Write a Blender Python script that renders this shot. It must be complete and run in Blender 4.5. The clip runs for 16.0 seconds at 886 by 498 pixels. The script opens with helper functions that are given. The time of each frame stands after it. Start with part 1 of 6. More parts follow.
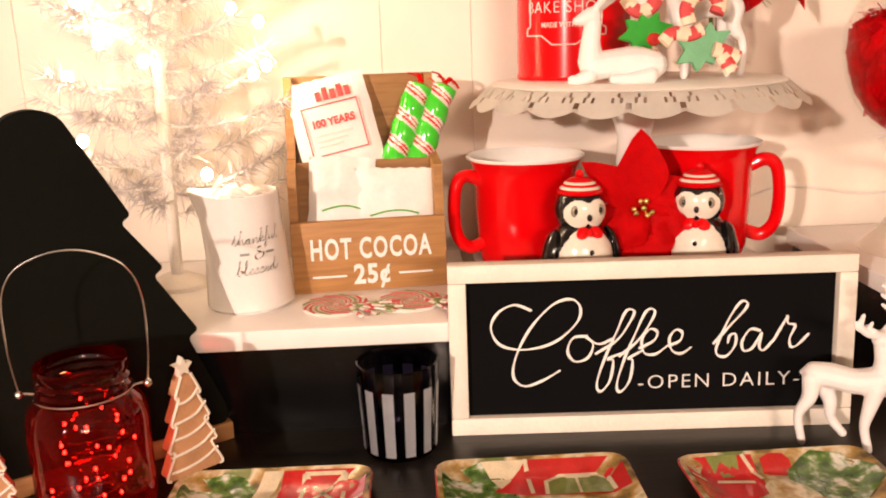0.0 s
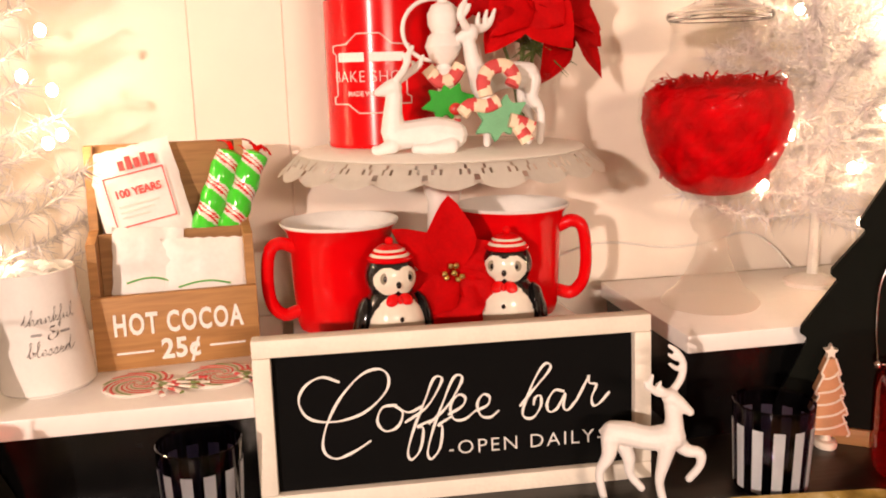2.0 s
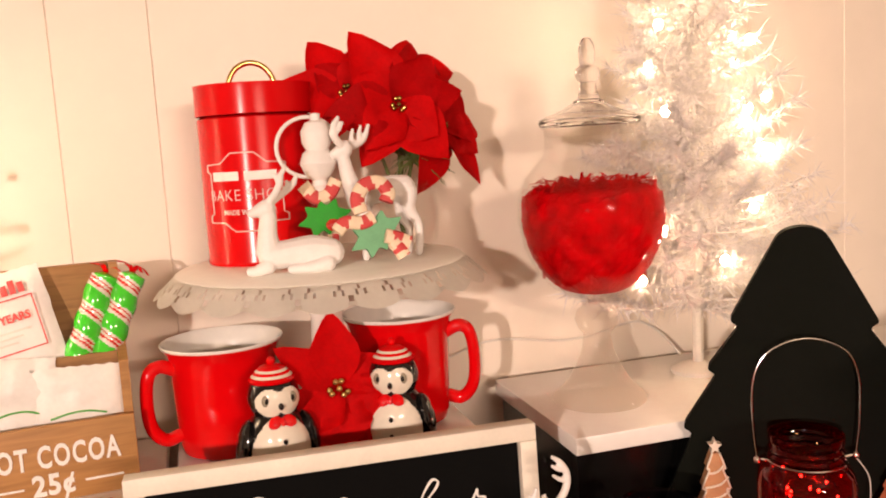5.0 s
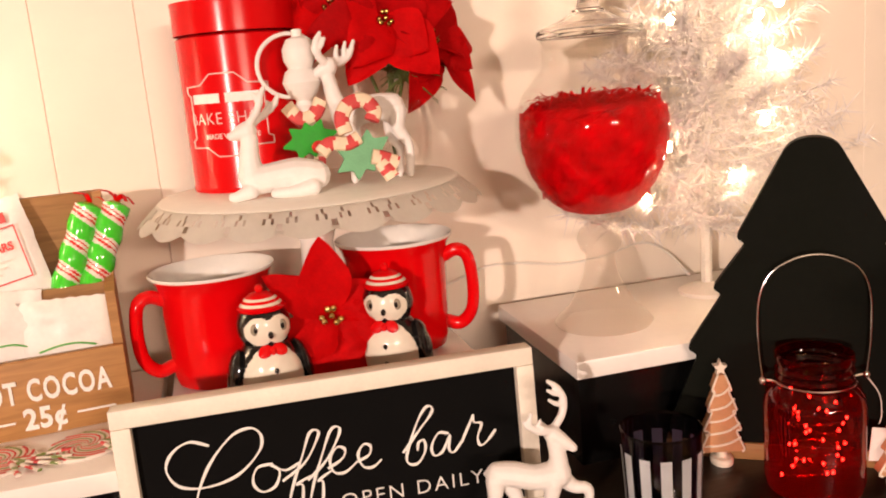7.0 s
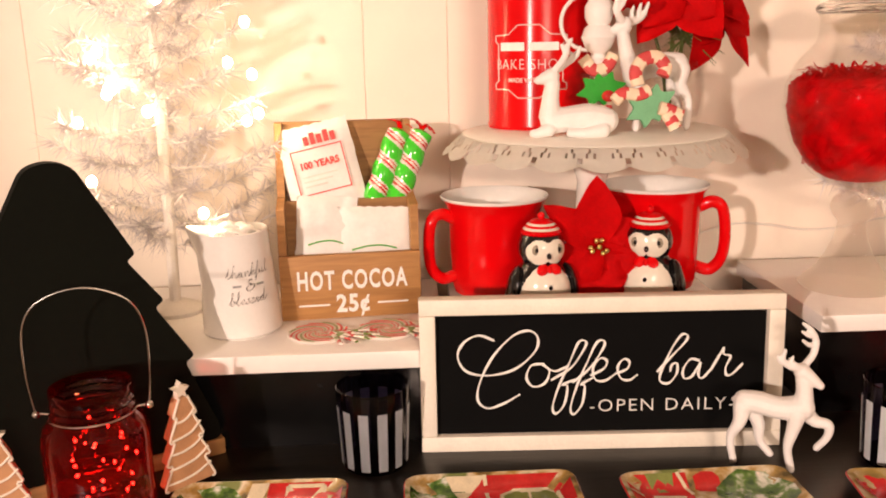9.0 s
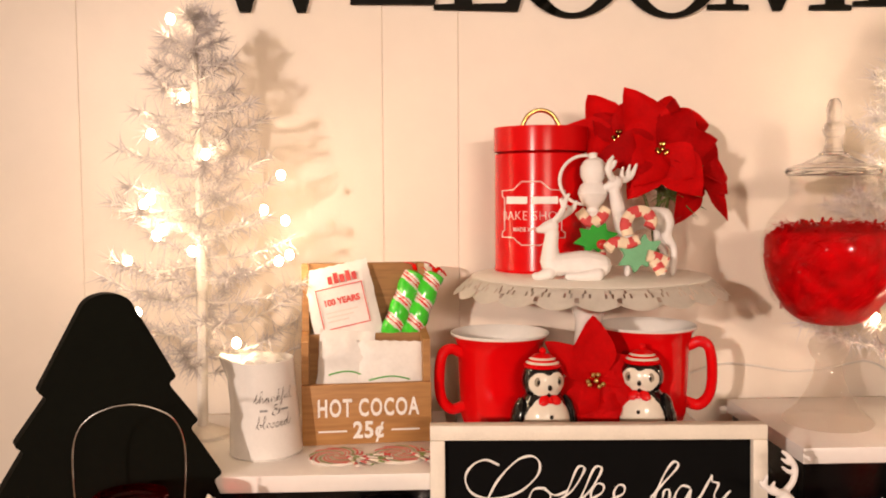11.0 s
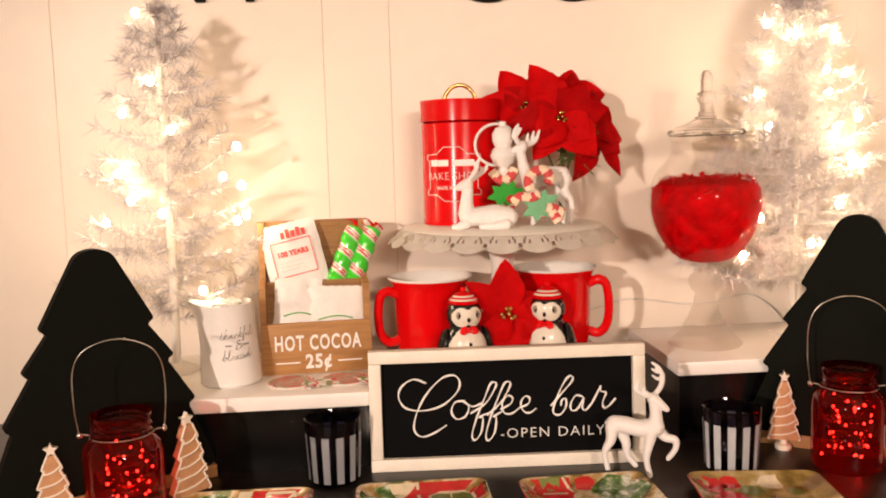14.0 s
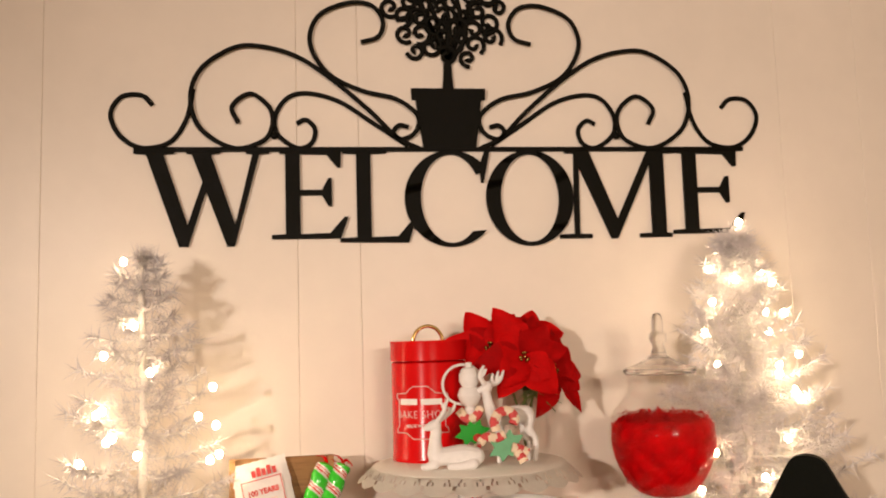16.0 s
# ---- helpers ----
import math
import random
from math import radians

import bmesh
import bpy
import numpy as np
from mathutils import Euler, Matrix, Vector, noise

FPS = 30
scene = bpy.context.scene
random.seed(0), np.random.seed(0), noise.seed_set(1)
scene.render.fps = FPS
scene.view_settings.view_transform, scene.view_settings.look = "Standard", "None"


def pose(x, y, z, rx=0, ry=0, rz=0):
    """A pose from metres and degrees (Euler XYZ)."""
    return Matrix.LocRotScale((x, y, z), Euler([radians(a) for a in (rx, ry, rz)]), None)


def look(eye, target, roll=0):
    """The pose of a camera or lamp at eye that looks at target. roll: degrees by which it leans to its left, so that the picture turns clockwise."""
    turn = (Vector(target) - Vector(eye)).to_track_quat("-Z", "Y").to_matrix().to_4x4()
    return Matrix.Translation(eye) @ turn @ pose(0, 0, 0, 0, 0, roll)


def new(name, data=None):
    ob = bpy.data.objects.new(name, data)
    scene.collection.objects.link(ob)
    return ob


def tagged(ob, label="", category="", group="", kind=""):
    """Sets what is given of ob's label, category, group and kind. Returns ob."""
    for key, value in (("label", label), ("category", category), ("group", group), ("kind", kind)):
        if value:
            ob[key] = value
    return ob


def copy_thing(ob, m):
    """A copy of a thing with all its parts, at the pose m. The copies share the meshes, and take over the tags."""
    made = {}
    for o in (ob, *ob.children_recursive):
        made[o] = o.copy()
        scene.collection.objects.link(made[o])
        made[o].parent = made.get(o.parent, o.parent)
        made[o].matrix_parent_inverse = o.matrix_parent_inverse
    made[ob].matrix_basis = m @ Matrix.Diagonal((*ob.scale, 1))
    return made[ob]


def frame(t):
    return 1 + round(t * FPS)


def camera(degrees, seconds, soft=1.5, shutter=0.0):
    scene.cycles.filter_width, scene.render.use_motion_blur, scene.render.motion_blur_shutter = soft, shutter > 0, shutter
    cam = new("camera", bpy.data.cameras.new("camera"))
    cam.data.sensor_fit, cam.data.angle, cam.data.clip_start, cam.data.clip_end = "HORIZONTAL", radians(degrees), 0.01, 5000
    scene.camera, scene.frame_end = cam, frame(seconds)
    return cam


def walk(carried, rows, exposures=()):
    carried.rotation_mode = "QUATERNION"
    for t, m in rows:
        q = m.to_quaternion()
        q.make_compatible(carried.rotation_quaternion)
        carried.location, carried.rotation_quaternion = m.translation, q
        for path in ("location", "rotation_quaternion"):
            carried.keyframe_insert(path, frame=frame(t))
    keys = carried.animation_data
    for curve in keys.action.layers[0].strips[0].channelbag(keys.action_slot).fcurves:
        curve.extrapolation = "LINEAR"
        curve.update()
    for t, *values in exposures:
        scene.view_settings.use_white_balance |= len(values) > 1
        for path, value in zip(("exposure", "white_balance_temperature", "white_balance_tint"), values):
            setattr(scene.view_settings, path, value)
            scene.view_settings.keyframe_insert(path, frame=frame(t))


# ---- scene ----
cam = camera(53.5, 16.0, 1.9)
PATH = [
    (0, (0.029, -0.05, 1.222), (0.102, 1.891, 0.745), -1.9),
    (0.5, (0.038, -0.016, 1.218), (0.2, 1.914, 0.719), -1.9),
    (1, (0.048, -0.013, 1.22), (0.275, 1.911, 0.724), -1.8),
    (1.5, (0.066, -0.027, 1.226), (0.359, 1.898, 0.768), -1.4),
    (2, (0.084, -0.05, 1.245), (0.449, 1.875, 0.846), -1.6),
    (2.5, (0.1, -0.08, 1.263), (0.501, 1.856, 0.958), -2.3),
    (3, (0.104, -0.113, 1.281), (0.555, 1.82, 1.039), -1.9),
    (3.5, (0.12, -0.135, 1.272), (0.599, 1.796, 1.066), -2.6),
    (4, (0.131, -0.118, 1.278), (0.632, 1.8, 1.011), -3.5),
    (4.5, (0.12, -0.071, 1.284), (0.661, 1.839, 1.036), -3.3),
    (7, (0.156, -0.031, 1.268), (0.634, 1.869, 0.863), -5.0),
    (7.5, (0.124, -0.063, 1.27), (0.45, 1.857, 0.814), -4.3),
    (8, (0.085, -0.088, 1.263), (0.299, 1.842, 0.786), -2.8),
    (8.5, (0.058, -0.105, 1.267), (0.161, 1.83, 0.77), -1.8),
    (11, (0.036, -0.214, 1.268), (0.118, 1.78, 1.138), -0.3),
    (11.5, (0.034, -0.245, 1.271), (0.339, 1.728, 1.157), -2.2),
    (12, (0.07, -0.297, 1.272), (0.451, 1.662, 1.135), -2.3),
    (12.5, (0.106, -0.349, 1.279), (0.544, 1.594, 1.103), -2.1),
    (13, (0.109, -0.371, 1.265), (0.474, 1.583, 1.046), -2.5),
    (13.5, (0.088, -0.38, 1.267), (0.347, 1.589, 1.028), -1.9),
    (14, (0.069, -0.388, 1.273), (0.225, 1.593, 1.053), -1.6),
    (14.5, (0.056, -0.399, 1.292), (0.21, 1.587, 1.106), -1.6),
    (15, (0.061, -0.413, 1.302), (0.283, 1.573, 1.222), -1.4),
    (15.5, (0.056, -0.434, 1.326), (0.278, 1.552, 1.383), -1.6),
    (16, (0.054, -0.447, 1.336), (0.311, 1.525, 1.549), -1.7),
]
EXPOSURES = [(0, 0.13, 6500, 10), (1.5, 0.06, 6500, 10), (3.5, -0.15, 6500, 10), (4.5, -0.15, 6500, 10), (7.0, -0.05, 6500, 10), (8.5, -0.03, 6500, 10), (11.0, -0.29, 6400, 7), (13.0, -0.16, 6400, 7), (14.5, -0.16, 6350, 6), (16.0, -0.48, 6200, 2)]
walk(cam, [(t, look(eye, target, roll)) for t, eye, target, roll in PATH], EXPOSURES)

# ---- light ----
world = bpy.data.worlds.new("room_dark")
scene.world = world
world.use_nodes = True
world.node_tree.nodes["Background"].inputs[0].default_value = (1.0, 0.9, 0.75, 1)
world.node_tree.nodes["Background"].inputs[1].default_value = 0.02

LAMP = (-1.5, -2.3, 1.70)
lamp_data = bpy.data.lights.new("room_lamp", "SPOT")
lamp_data.spot_size, lamp_data.spot_blend = radians(52), 1.0
lamp_data.energy, lamp_data.shadow_soft_size, lamp_data.color = 400.0, 0.05, (1.0, 0.768, 0.652)
lamp = new("room_lamp", lamp_data)
lamp.matrix_basis = look(LAMP, (0.70, 0.8, 1.02))
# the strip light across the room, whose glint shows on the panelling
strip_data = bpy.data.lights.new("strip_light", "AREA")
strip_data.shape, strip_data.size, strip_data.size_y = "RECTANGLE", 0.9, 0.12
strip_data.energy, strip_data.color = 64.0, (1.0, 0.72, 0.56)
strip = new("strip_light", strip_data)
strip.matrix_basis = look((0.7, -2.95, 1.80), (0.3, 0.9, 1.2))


# ---- materials ----
def nodes_of(name):
    m = bpy.data.materials.new(name)
    m.use_nodes = True
    return m, m.node_tree.nodes, m.node_tree.links, m.node_tree.nodes["Principled BSDF"]


def mat(name, color, rough=0.5, metal=0.0, vary=0.08, scale=40.0, bump=0.0, bump_scale=200.0, coat=0.0, glow=None, strength=0.0, spec=0.5, sheen=0.0, translucent=0.0):
    """A surface with two scales of tone and roughness variation and a fine relief."""
    m, n, l, p = nodes_of(name)
    p.inputs["Roughness"].default_value, p.inputs["Metallic"].default_value = rough, metal
    p.inputs["Coat Weight"].default_value, p.inputs["Coat Roughness"].default_value = coat, 0.06
    p.inputs["Sheen Weight"].default_value, p.inputs["Specular IOR Level"].default_value = sheen, spec
    p.inputs["Subsurface Weight"].default_value = translucent
    p.inputs["Subsurface Radius"].default_value = (0.006, 0.004, 0.003)
    where = n.new("ShaderNodeTexCoord")
    big, small = n.new("ShaderNodeTexNoise"), n.new("ShaderNodeTexNoise")
    big.inputs["Scale"].default_value, small.inputs["Scale"].default_value = scale, scale * 9
    big.inputs["Detail"].default_value, small.inputs["Detail"].default_value = 5, 4
    l.new(where.outputs["Object"], big.inputs["Vector"])
    l.new(where.outputs["Object"], small.inputs["Vector"])
    add = n.new("ShaderNodeMath")
    add.operation = "MULTIPLY_ADD"
    l.new(small.outputs["Fac"], add.inputs[0])
    add.inputs[1].default_value = 0.4
    l.new(big.outputs["Fac"], add.inputs[2])
    ramp = n.new("ShaderNodeMapRange")
    ramp.inputs["From Min"].default_value, ramp.inputs["From Max"].default_value = 0.4, 1.0
    ramp.inputs["To Min"].default_value, ramp.inputs["To Max"].default_value = 1 - vary * 1.4, 1 + vary * 0.8
    l.new(add.outputs[0], ramp.inputs["Value"])
    tint = n.new("ShaderNodeMix")
    tint.data_type, tint.blend_type = "RGBA", "MULTIPLY"
    tint.inputs["Factor"].default_value = 1.0
    tint.inputs["A"].default_value = (*color, 1)
    l.new(ramp.outputs[0], tint.inputs["B"])
    l.new(tint.outputs["Result"], p.inputs["Base Color"])
    gloss = n.new("ShaderNodeMapRange")
    gloss.inputs["To Min"].default_value, gloss.inputs["To Max"].default_value = max(rough * 0.75, 0.02), min(rough * 1.25, 1)
    l.new(big.outputs["Fac"], gloss.inputs["Value"])
    l.new(gloss.outputs[0], p.inputs["Roughness"])
    if bump:
        tex, b = n.new("ShaderNodeTexNoise"), n.new("ShaderNodeBump")
        tex.inputs["Scale"].default_value, tex.inputs["Detail"].default_value = bump_scale, 4
        l.new(where.outputs["Object"], tex.inputs["Vector"])
        b.inputs["Strength"].default_value, b.inputs["Distance"].default_value = bump, 0.002
        l.new(tex.outputs["Fac"], b.inputs["Height"])
        l.new(b.outputs[0], p.inputs["Normal"])
    if glow:
        p.inputs["Emission Color"].default_value, p.inputs["Emission Strength"].default_value = (*glow, 1), strength
    return m


def wood(name, light, dark, scale=14.0, rough=0.55, stretch=(1, 14, 14), coat=0.0):
    m, n, l, p = nodes_of(name)
    where, mapping, noise_tex, ramp = (n.new(k) for k in ("ShaderNodeTexCoord", "ShaderNodeMapping", "ShaderNodeTexNoise", "ShaderNodeValToRGB"))
    mapping.inputs["Scale"].default_value = stretch
    noise_tex.inputs["Scale"].default_value, noise_tex.inputs["Detail"].default_value = scale, 7
    noise_tex.inputs["Distortion"].default_value = 0.6
    l.new(where.outputs["Object"], mapping.inputs["Vector"])
    l.new(mapping.outputs[0], noise_tex.inputs["Vector"])
    l.new(noise_tex.outputs["Fac"], ramp.inputs[0])
    ramp.color_ramp.elements[0].color, ramp.color_ramp.elements[0].position = (*dark, 1), 0.32
    ramp.color_ramp.elements[1].color, ramp.color_ramp.elements[1].position = (*light, 1), 0.68
    l.new(ramp.outputs[0], p.inputs["Base Color"])
    p.inputs["Roughness"].default_value, p.inputs["Coat Weight"].default_value = rough, coat
    b = n.new("ShaderNodeBump")
    b.inputs["Strength"].default_value, b.inputs["Distance"].default_value = 0.25, 0.0008
    l.new(noise_tex.outputs["Fac"], b.inputs["Height"])
    l.new(b.outputs[0], p.inputs["Normal"])
    return m


def thin_glass(name, tint, gloss=1.0, rough=0.02, body=0.0):
    """Thin clear or coloured glass: it lets light through, and its gloss grows towards the rim."""
    m = bpy.data.materials.new(name)
    m.use_nodes = True
    n, l = m.node_tree.nodes, m.node_tree.links
    n.remove(n["Principled BSDF"])
    out = n["Material Output"]
    clear, shine, mix, edge = n.new("ShaderNodeBsdfTransparent"), n.new("ShaderNodeBsdfGlossy"), n.new("ShaderNodeMixShader"), n.new("ShaderNodeLayerWeight")
    clear.inputs[0].default_value = (*tint, 1)
    shine.inputs["Roughness"].default_value = rough
    shine.inputs["Color"].default_value = (gloss, gloss, gloss, 1)
    edge.inputs["Blend"].default_value = 0.5
    power, scale_up = n.new("ShaderNodeMath"), n.new("ShaderNodeMath")
    power.operation, power.inputs[1].default_value = "POWER", 3.0
    scale_up.operation, scale_up.inputs[1].default_value, scale_up.inputs[2].default_value = "MULTIPLY_ADD", 0.45, 0.02
    l.new(edge.outputs["Facing"], power.inputs[0])
    l.new(power.outputs[0], scale_up.inputs[0])
    l.new(scale_up.outputs[0], mix.inputs[0])
    through_it = clear
    if body:
        cloud, through_it = n.new("ShaderNodeBsdfTranslucent"), n.new("ShaderNodeMixShader")
        cloud.inputs[0].default_value = (*tint, 1)
        through_it.inputs[0].default_value = body
        l.new(clear.outputs[0], through_it.inputs[1])
        l.new(cloud.outputs[0], through_it.inputs[2])
    l.new(through_it.outputs[0], mix.inputs[1])
    l.new(shine.outputs[0], mix.inputs[2])
    l.new(mix.outputs[0], out.inputs["Surface"])
    return m


def blotch(name, colors, scale, rough=0.25, seed=0.0, coat=0.6):
    """Glazed paint in irregular dabs of several colours."""
    m, n, l, p = nodes_of(name)
    where, noise_tex, ramp, mapping = n.new("ShaderNodeTexCoord"), n.new("ShaderNodeTexNoise"), n.new("ShaderNodeValToRGB"), n.new("ShaderNodeMapping")
    mapping.inputs["Location"].default_value = (seed, seed * 0.7, 0)
    noise_tex.inputs["Scale"].default_value, noise_tex.inputs["Detail"].default_value = scale, 6
    l.new(where.outputs["Object"], mapping.inputs["Vector"])
    l.new(mapping.outputs[0], noise_tex.inputs["Vector"])
    l.new(noise_tex.outputs["Fac"], ramp.inputs[0])
    e = ramp.color_ramp.elements
    while len(e) < len(colors):
        e.new(0.5)
    for k, c in enumerate(colors):
        e[k].position, e[k].color = 0.36 + 0.3 * k / max(len(colors) - 1, 1), (*c, 1)
    l.new(ramp.outputs[0], p.inputs["Base Color"])
    p.inputs["Roughness"].default_value, p.inputs["Coat Weight"].default_value = rough, coat
    return m


M_WALL = mat("cream_wall_paint", (0.80, 0.72, 0.62), 0.42, vary=0.05, scale=3, bump=0.12, bump_scale=60)
M_ROOM = mat("room_paint", (0.60, 0.52, 0.42), 0.7, vary=0.06, scale=2, bump=0.1)
M_FLOOR = wood("floor_wood", (0.30, 0.19, 0.11), (0.17, 0.10, 0.055), 6)
M_TABLE = wood("black_brown_wood", (0.014, 0.010, 0.006), (0.006, 0.0045, 0.003), 10, 0.34, (2, 18, 18), 0.0)
M_BLACK_GLOSS = mat("black_lacquer", (0.003, 0.003, 0.003), 0.25, vary=0.1, spec=0.35)
M_WHITE_BOARD = mat("white_laminate", (0.86, 0.82, 0.77), 0.3, vary=0.05, scale=12, bump=0.05)
M_WHITE_GLOSS = mat("white_glazed", (0.80, 0.76, 0.72), 0.12, vary=0.04, coat=0.5)
M_FRAME = mat("cream_frame_paint", (0.82, 0.76, 0.65), 0.55, vary=0.08, scale=30, bump=0.2, bump_scale=300)
M_CHALK = mat("black_felt_board", (0.003, 0.003, 0.003), 0.8, vary=0.2, scale=30, spec=0.08)
M_LETTER = mat("white_lettering", (0.82, 0.80, 0.76), 0.6, vary=0.06, scale=60)
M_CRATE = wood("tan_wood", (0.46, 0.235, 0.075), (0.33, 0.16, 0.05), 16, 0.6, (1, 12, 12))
# a darker tan for the back, bottom and divider boards
M_CRATE_IN = wood("tan_wood_darker", (0.36, 0.19, 0.065), (0.24, 0.12, 0.04), 16, 0.7, (1, 12, 12))
M_PACKET = mat("white_sachet_paper", (0.78, 0.76, 0.72), 0.45, vary=0.1, scale=25, bump=0.5, bump_scale=45)
M_PACKET_RED = mat("red_print", (0.62, 0.05, 0.045), 0.5, vary=0.15, scale=90)
M_PACKET_GREEN = mat("green_print", (0.12, 0.42, 0.10), 0.5, vary=0.15, scale=90)
M_CANDY_GREEN = mat("green_candy", (0.06, 0.62, 0.03), 0.15, vary=0.08, coat=0.6)
M_CANDY_WHITE = mat("white_candy", (0.80, 0.74, 0.66), 0.2, vary=0.06, coat=0.5)
M_CANDY_OLIVE = mat("olive_candy", (0.16, 0.24, 0.05), 0.3, vary=0.1, coat=0.3)
M_CANDY_RED = mat("red_candy", (0.62, 0.03, 0.025), 0.2, vary=0.08, coat=0.5)
M_RED_GLAZE = mat("red_glaze", (0.70, 0.002, 0.004), 0.1, vary=0.06, scale=20, spec=0.45)
M_RED_TIN = mat("red_enamel_tin", (0.62, 0.003, 0.005), 0.2, vary=0.08, scale=14, spec=0.22)
M_RED_FELT = mat("red_velvet_petal", (0.80, 0.004, 0.006), 0.65, vary=0.15, scale=45, bump=0.2, bump_scale=260, spec=0.08)
M_RED_FELT_DARK = mat("deep_red_velvet_petal", (0.62, 0.003, 0.005), 0.65, vary=0.18, scale=45, bump=0.2, bump_scale=260, spec=0.08)
M_GREEN_LEAF = mat("dark_green_sprig", (0.10, 0.15, 0.03), 0.6, vary=0.25)
M_GOLD = mat("brass", (0.80, 0.55, 0.20), 0.22, 1.0, vary=0.1)
M_BERRY = mat("dark_bronze", (0.42, 0.22, 0.06), 0.18, 1.0, vary=0.3)
M_WHITE_CER = mat("white_ceramic", (0.80, 0.78, 0.74), 0.2, vary=0.05, coat=0.35)
M_DEER = mat("white_matte_resin", (0.80, 0.77, 0.74), 0.55, vary=0.06, scale=60, bump=0.15, bump_scale=160)
M_BLACK_CER = mat("black_ceramic", (0.008, 0.007, 0.007), 0.1, vary=0.1, coat=0.6)
M_CREAM_CER = mat("cream_ceramic", (0.80, 0.74, 0.62), 0.15, vary=0.06, coat=0.5)
M_BEIGE_EYE = mat("grey_beige_glaze", (0.30, 0.26, 0.19), 0.2, coat=0.4)
M_STAND = mat("white_metal_lace", (0.86, 0.84, 0.76), 0.45, vary=0.07, scale=20, bump=0.1)
M_IRON = mat("black_wrought_iron", (0.004, 0.0035, 0.0015), 0.6, vary=0.3, scale=60, bump=0.3, bump_scale=120, spec=0.1)
M_TREE_BLACK = mat("black_chalk_paint", (0.0040, 0.0048, 0.0028), 0.75, vary=0.25, scale=18, bump=0.1, spec=0.1)
M_BASE_WOOD = wood("pine_strip", (0.42, 0.24, 0.085), (0.30, 0.165, 0.055), 18, 0.6, (1, 12, 12))
M_GINGER = mat("gingerbread_clay", (0.52, 0.27, 0.13), 0.7, vary=0.18, scale=60, bump=0.4, bump_scale=220)
M_ICING = mat("white_icing", (0.80, 0.72, 0.60), 0.5, vary=0.08, scale=80, bump=0.2)
M_SAGE = mat("sage_clay", (0.16, 0.42, 0.22), 0.7, vary=0.15, scale=60, bump=0.3)
M_HOLLY = mat("green_felt", (0.02, 0.34, 0.02), 0.7, vary=0.15, scale=60, bump=0.3)
M_CANE_RED = mat("matte_red_clay", (0.58, 0.06, 0.06), 0.65, vary=0.15, scale=60, bump=0.2)
M_CANE_CREAM = mat("cream_clay", (0.80, 0.64, 0.46), 0.65, vary=0.12, scale=60, bump=0.2)
M_TINSEL = mat("white_tinsel", (0.54, 0.505, 0.51), 0.4, vary=0.2)
M_TINSEL_FULL = mat("bright_white_tinsel", (0.68, 0.64, 0.635), 0.4, vary=0.15)
M_TRUNK = mat("white_wrapped_wire", (0.70, 0.66, 0.60), 0.6, vary=0.1)
M_BULB = mat("warm_fairy_bulb", (1, 0.9, 0.7), 0.3, glow=(1.0, 0.70, 0.43), strength=122.0)
M_BULB_SMALL = mat("warm_micro_bulb", (1, 0.8, 0.5), 0.3, glow=(1.0, 0.46, 0.16), strength=130.0)
M_GLASS = thin_glass("clear_glass", (0.985, 0.98, 0.97), body=0.025)
M_TURNED_GLASS = thin_glass("turned_clear_glass", (0.96, 0.945, 0.93), rough=0.04, body=0.13)
M_SOLID_GLASS = mat("solid_clear_glass", (0.97, 0.96, 0.94), 0.02, vary=0.01)
M_SOLID_GLASS.node_tree.nodes["Principled BSDF"].inputs["Transmission Weight"].default_value = 1.0
M_SOLID_GLASS.node_tree.nodes["Principled BSDF"].inputs["IOR"].default_value = 1.45
M_RED_GLASS = thin_glass("red_glass", (0.46, 0.004, 0.006), body=0.10)
M_SMOKE_GLASS = thin_glass("smoked_purple_glass", (0.26, 0.24, 0.33))
M_STRIPE = mat("white_glass_enamel", (0.80, 0.83, 0.86), 0.3, vary=0.05)
M_STEEL = mat("bright_wire", (0.75, 0.74, 0.70), 0.2, 1.0, vary=0.08)
M_SHRED = mat("red_tissue_shred", (0.58, 0.0005, 0.003), 0.8, vary=0.4, scale=70, spec=0.02)
M_BALL = mat("red_candy_ball", (0.62, 0.002, 0.004), 0.08, vary=0.04, spec=0.5)
M_INK = mat("dark_ink", (0.09, 0.085, 0.08), 0.6, vary=0.2)
M_GREY_INK = mat("grey_ink", (0.30, 0.30, 0.30), 0.6, vary=0.2)
M_PALE_PRINT = mat("pale_print", (0.80, 0.62, 0.56), 0.4, vary=0.1)
M_CORD = mat("white_cord", (0.72, 0.68, 0.62), 0.5)
M_PLATE_EDGE = mat("red_plate_edge", (0.50, 0.035, 0.03), 0.2, vary=0.2, coat=0.6)
M_PLATE_FIELD = blotch("snowy_scene_glaze", [(0.10, 0.07, 0.02), (0.42, 0.26, 0.07), (0.72, 0.62, 0.42), (0.16, 0.20, 0.05)], 38)
M_PLATE_TREE = blotch("snowy_tree_glaze", [(0.03, 0.08, 0.015), (0.10, 0.20, 0.03), (0.70, 0.70, 0.60)], 95, seed=2)
M_PLATE_GOLD = blotch("golden_glaze", [(0.16, 0.10, 0.02), (0.36, 0.25, 0.06), (0.64, 0.52, 0.28)], 30, seed=4)
M_PLATE_BARN = mat("barn_red_glaze", (0.55, 0.02, 0.02), 0.2, vary=0.25, scale=60, coat=0.6)
M_PLATE_CREAM = mat("cream_glaze", (0.74, 0.64, 0.44), 0.2, vary=0.2, scale=60, coat=0.6)
M_PLATE_OLIVE = mat("olive_glaze", (0.22, 0.26, 0.07), 0.2, vary=0.3, scale=60, coat=0.6)


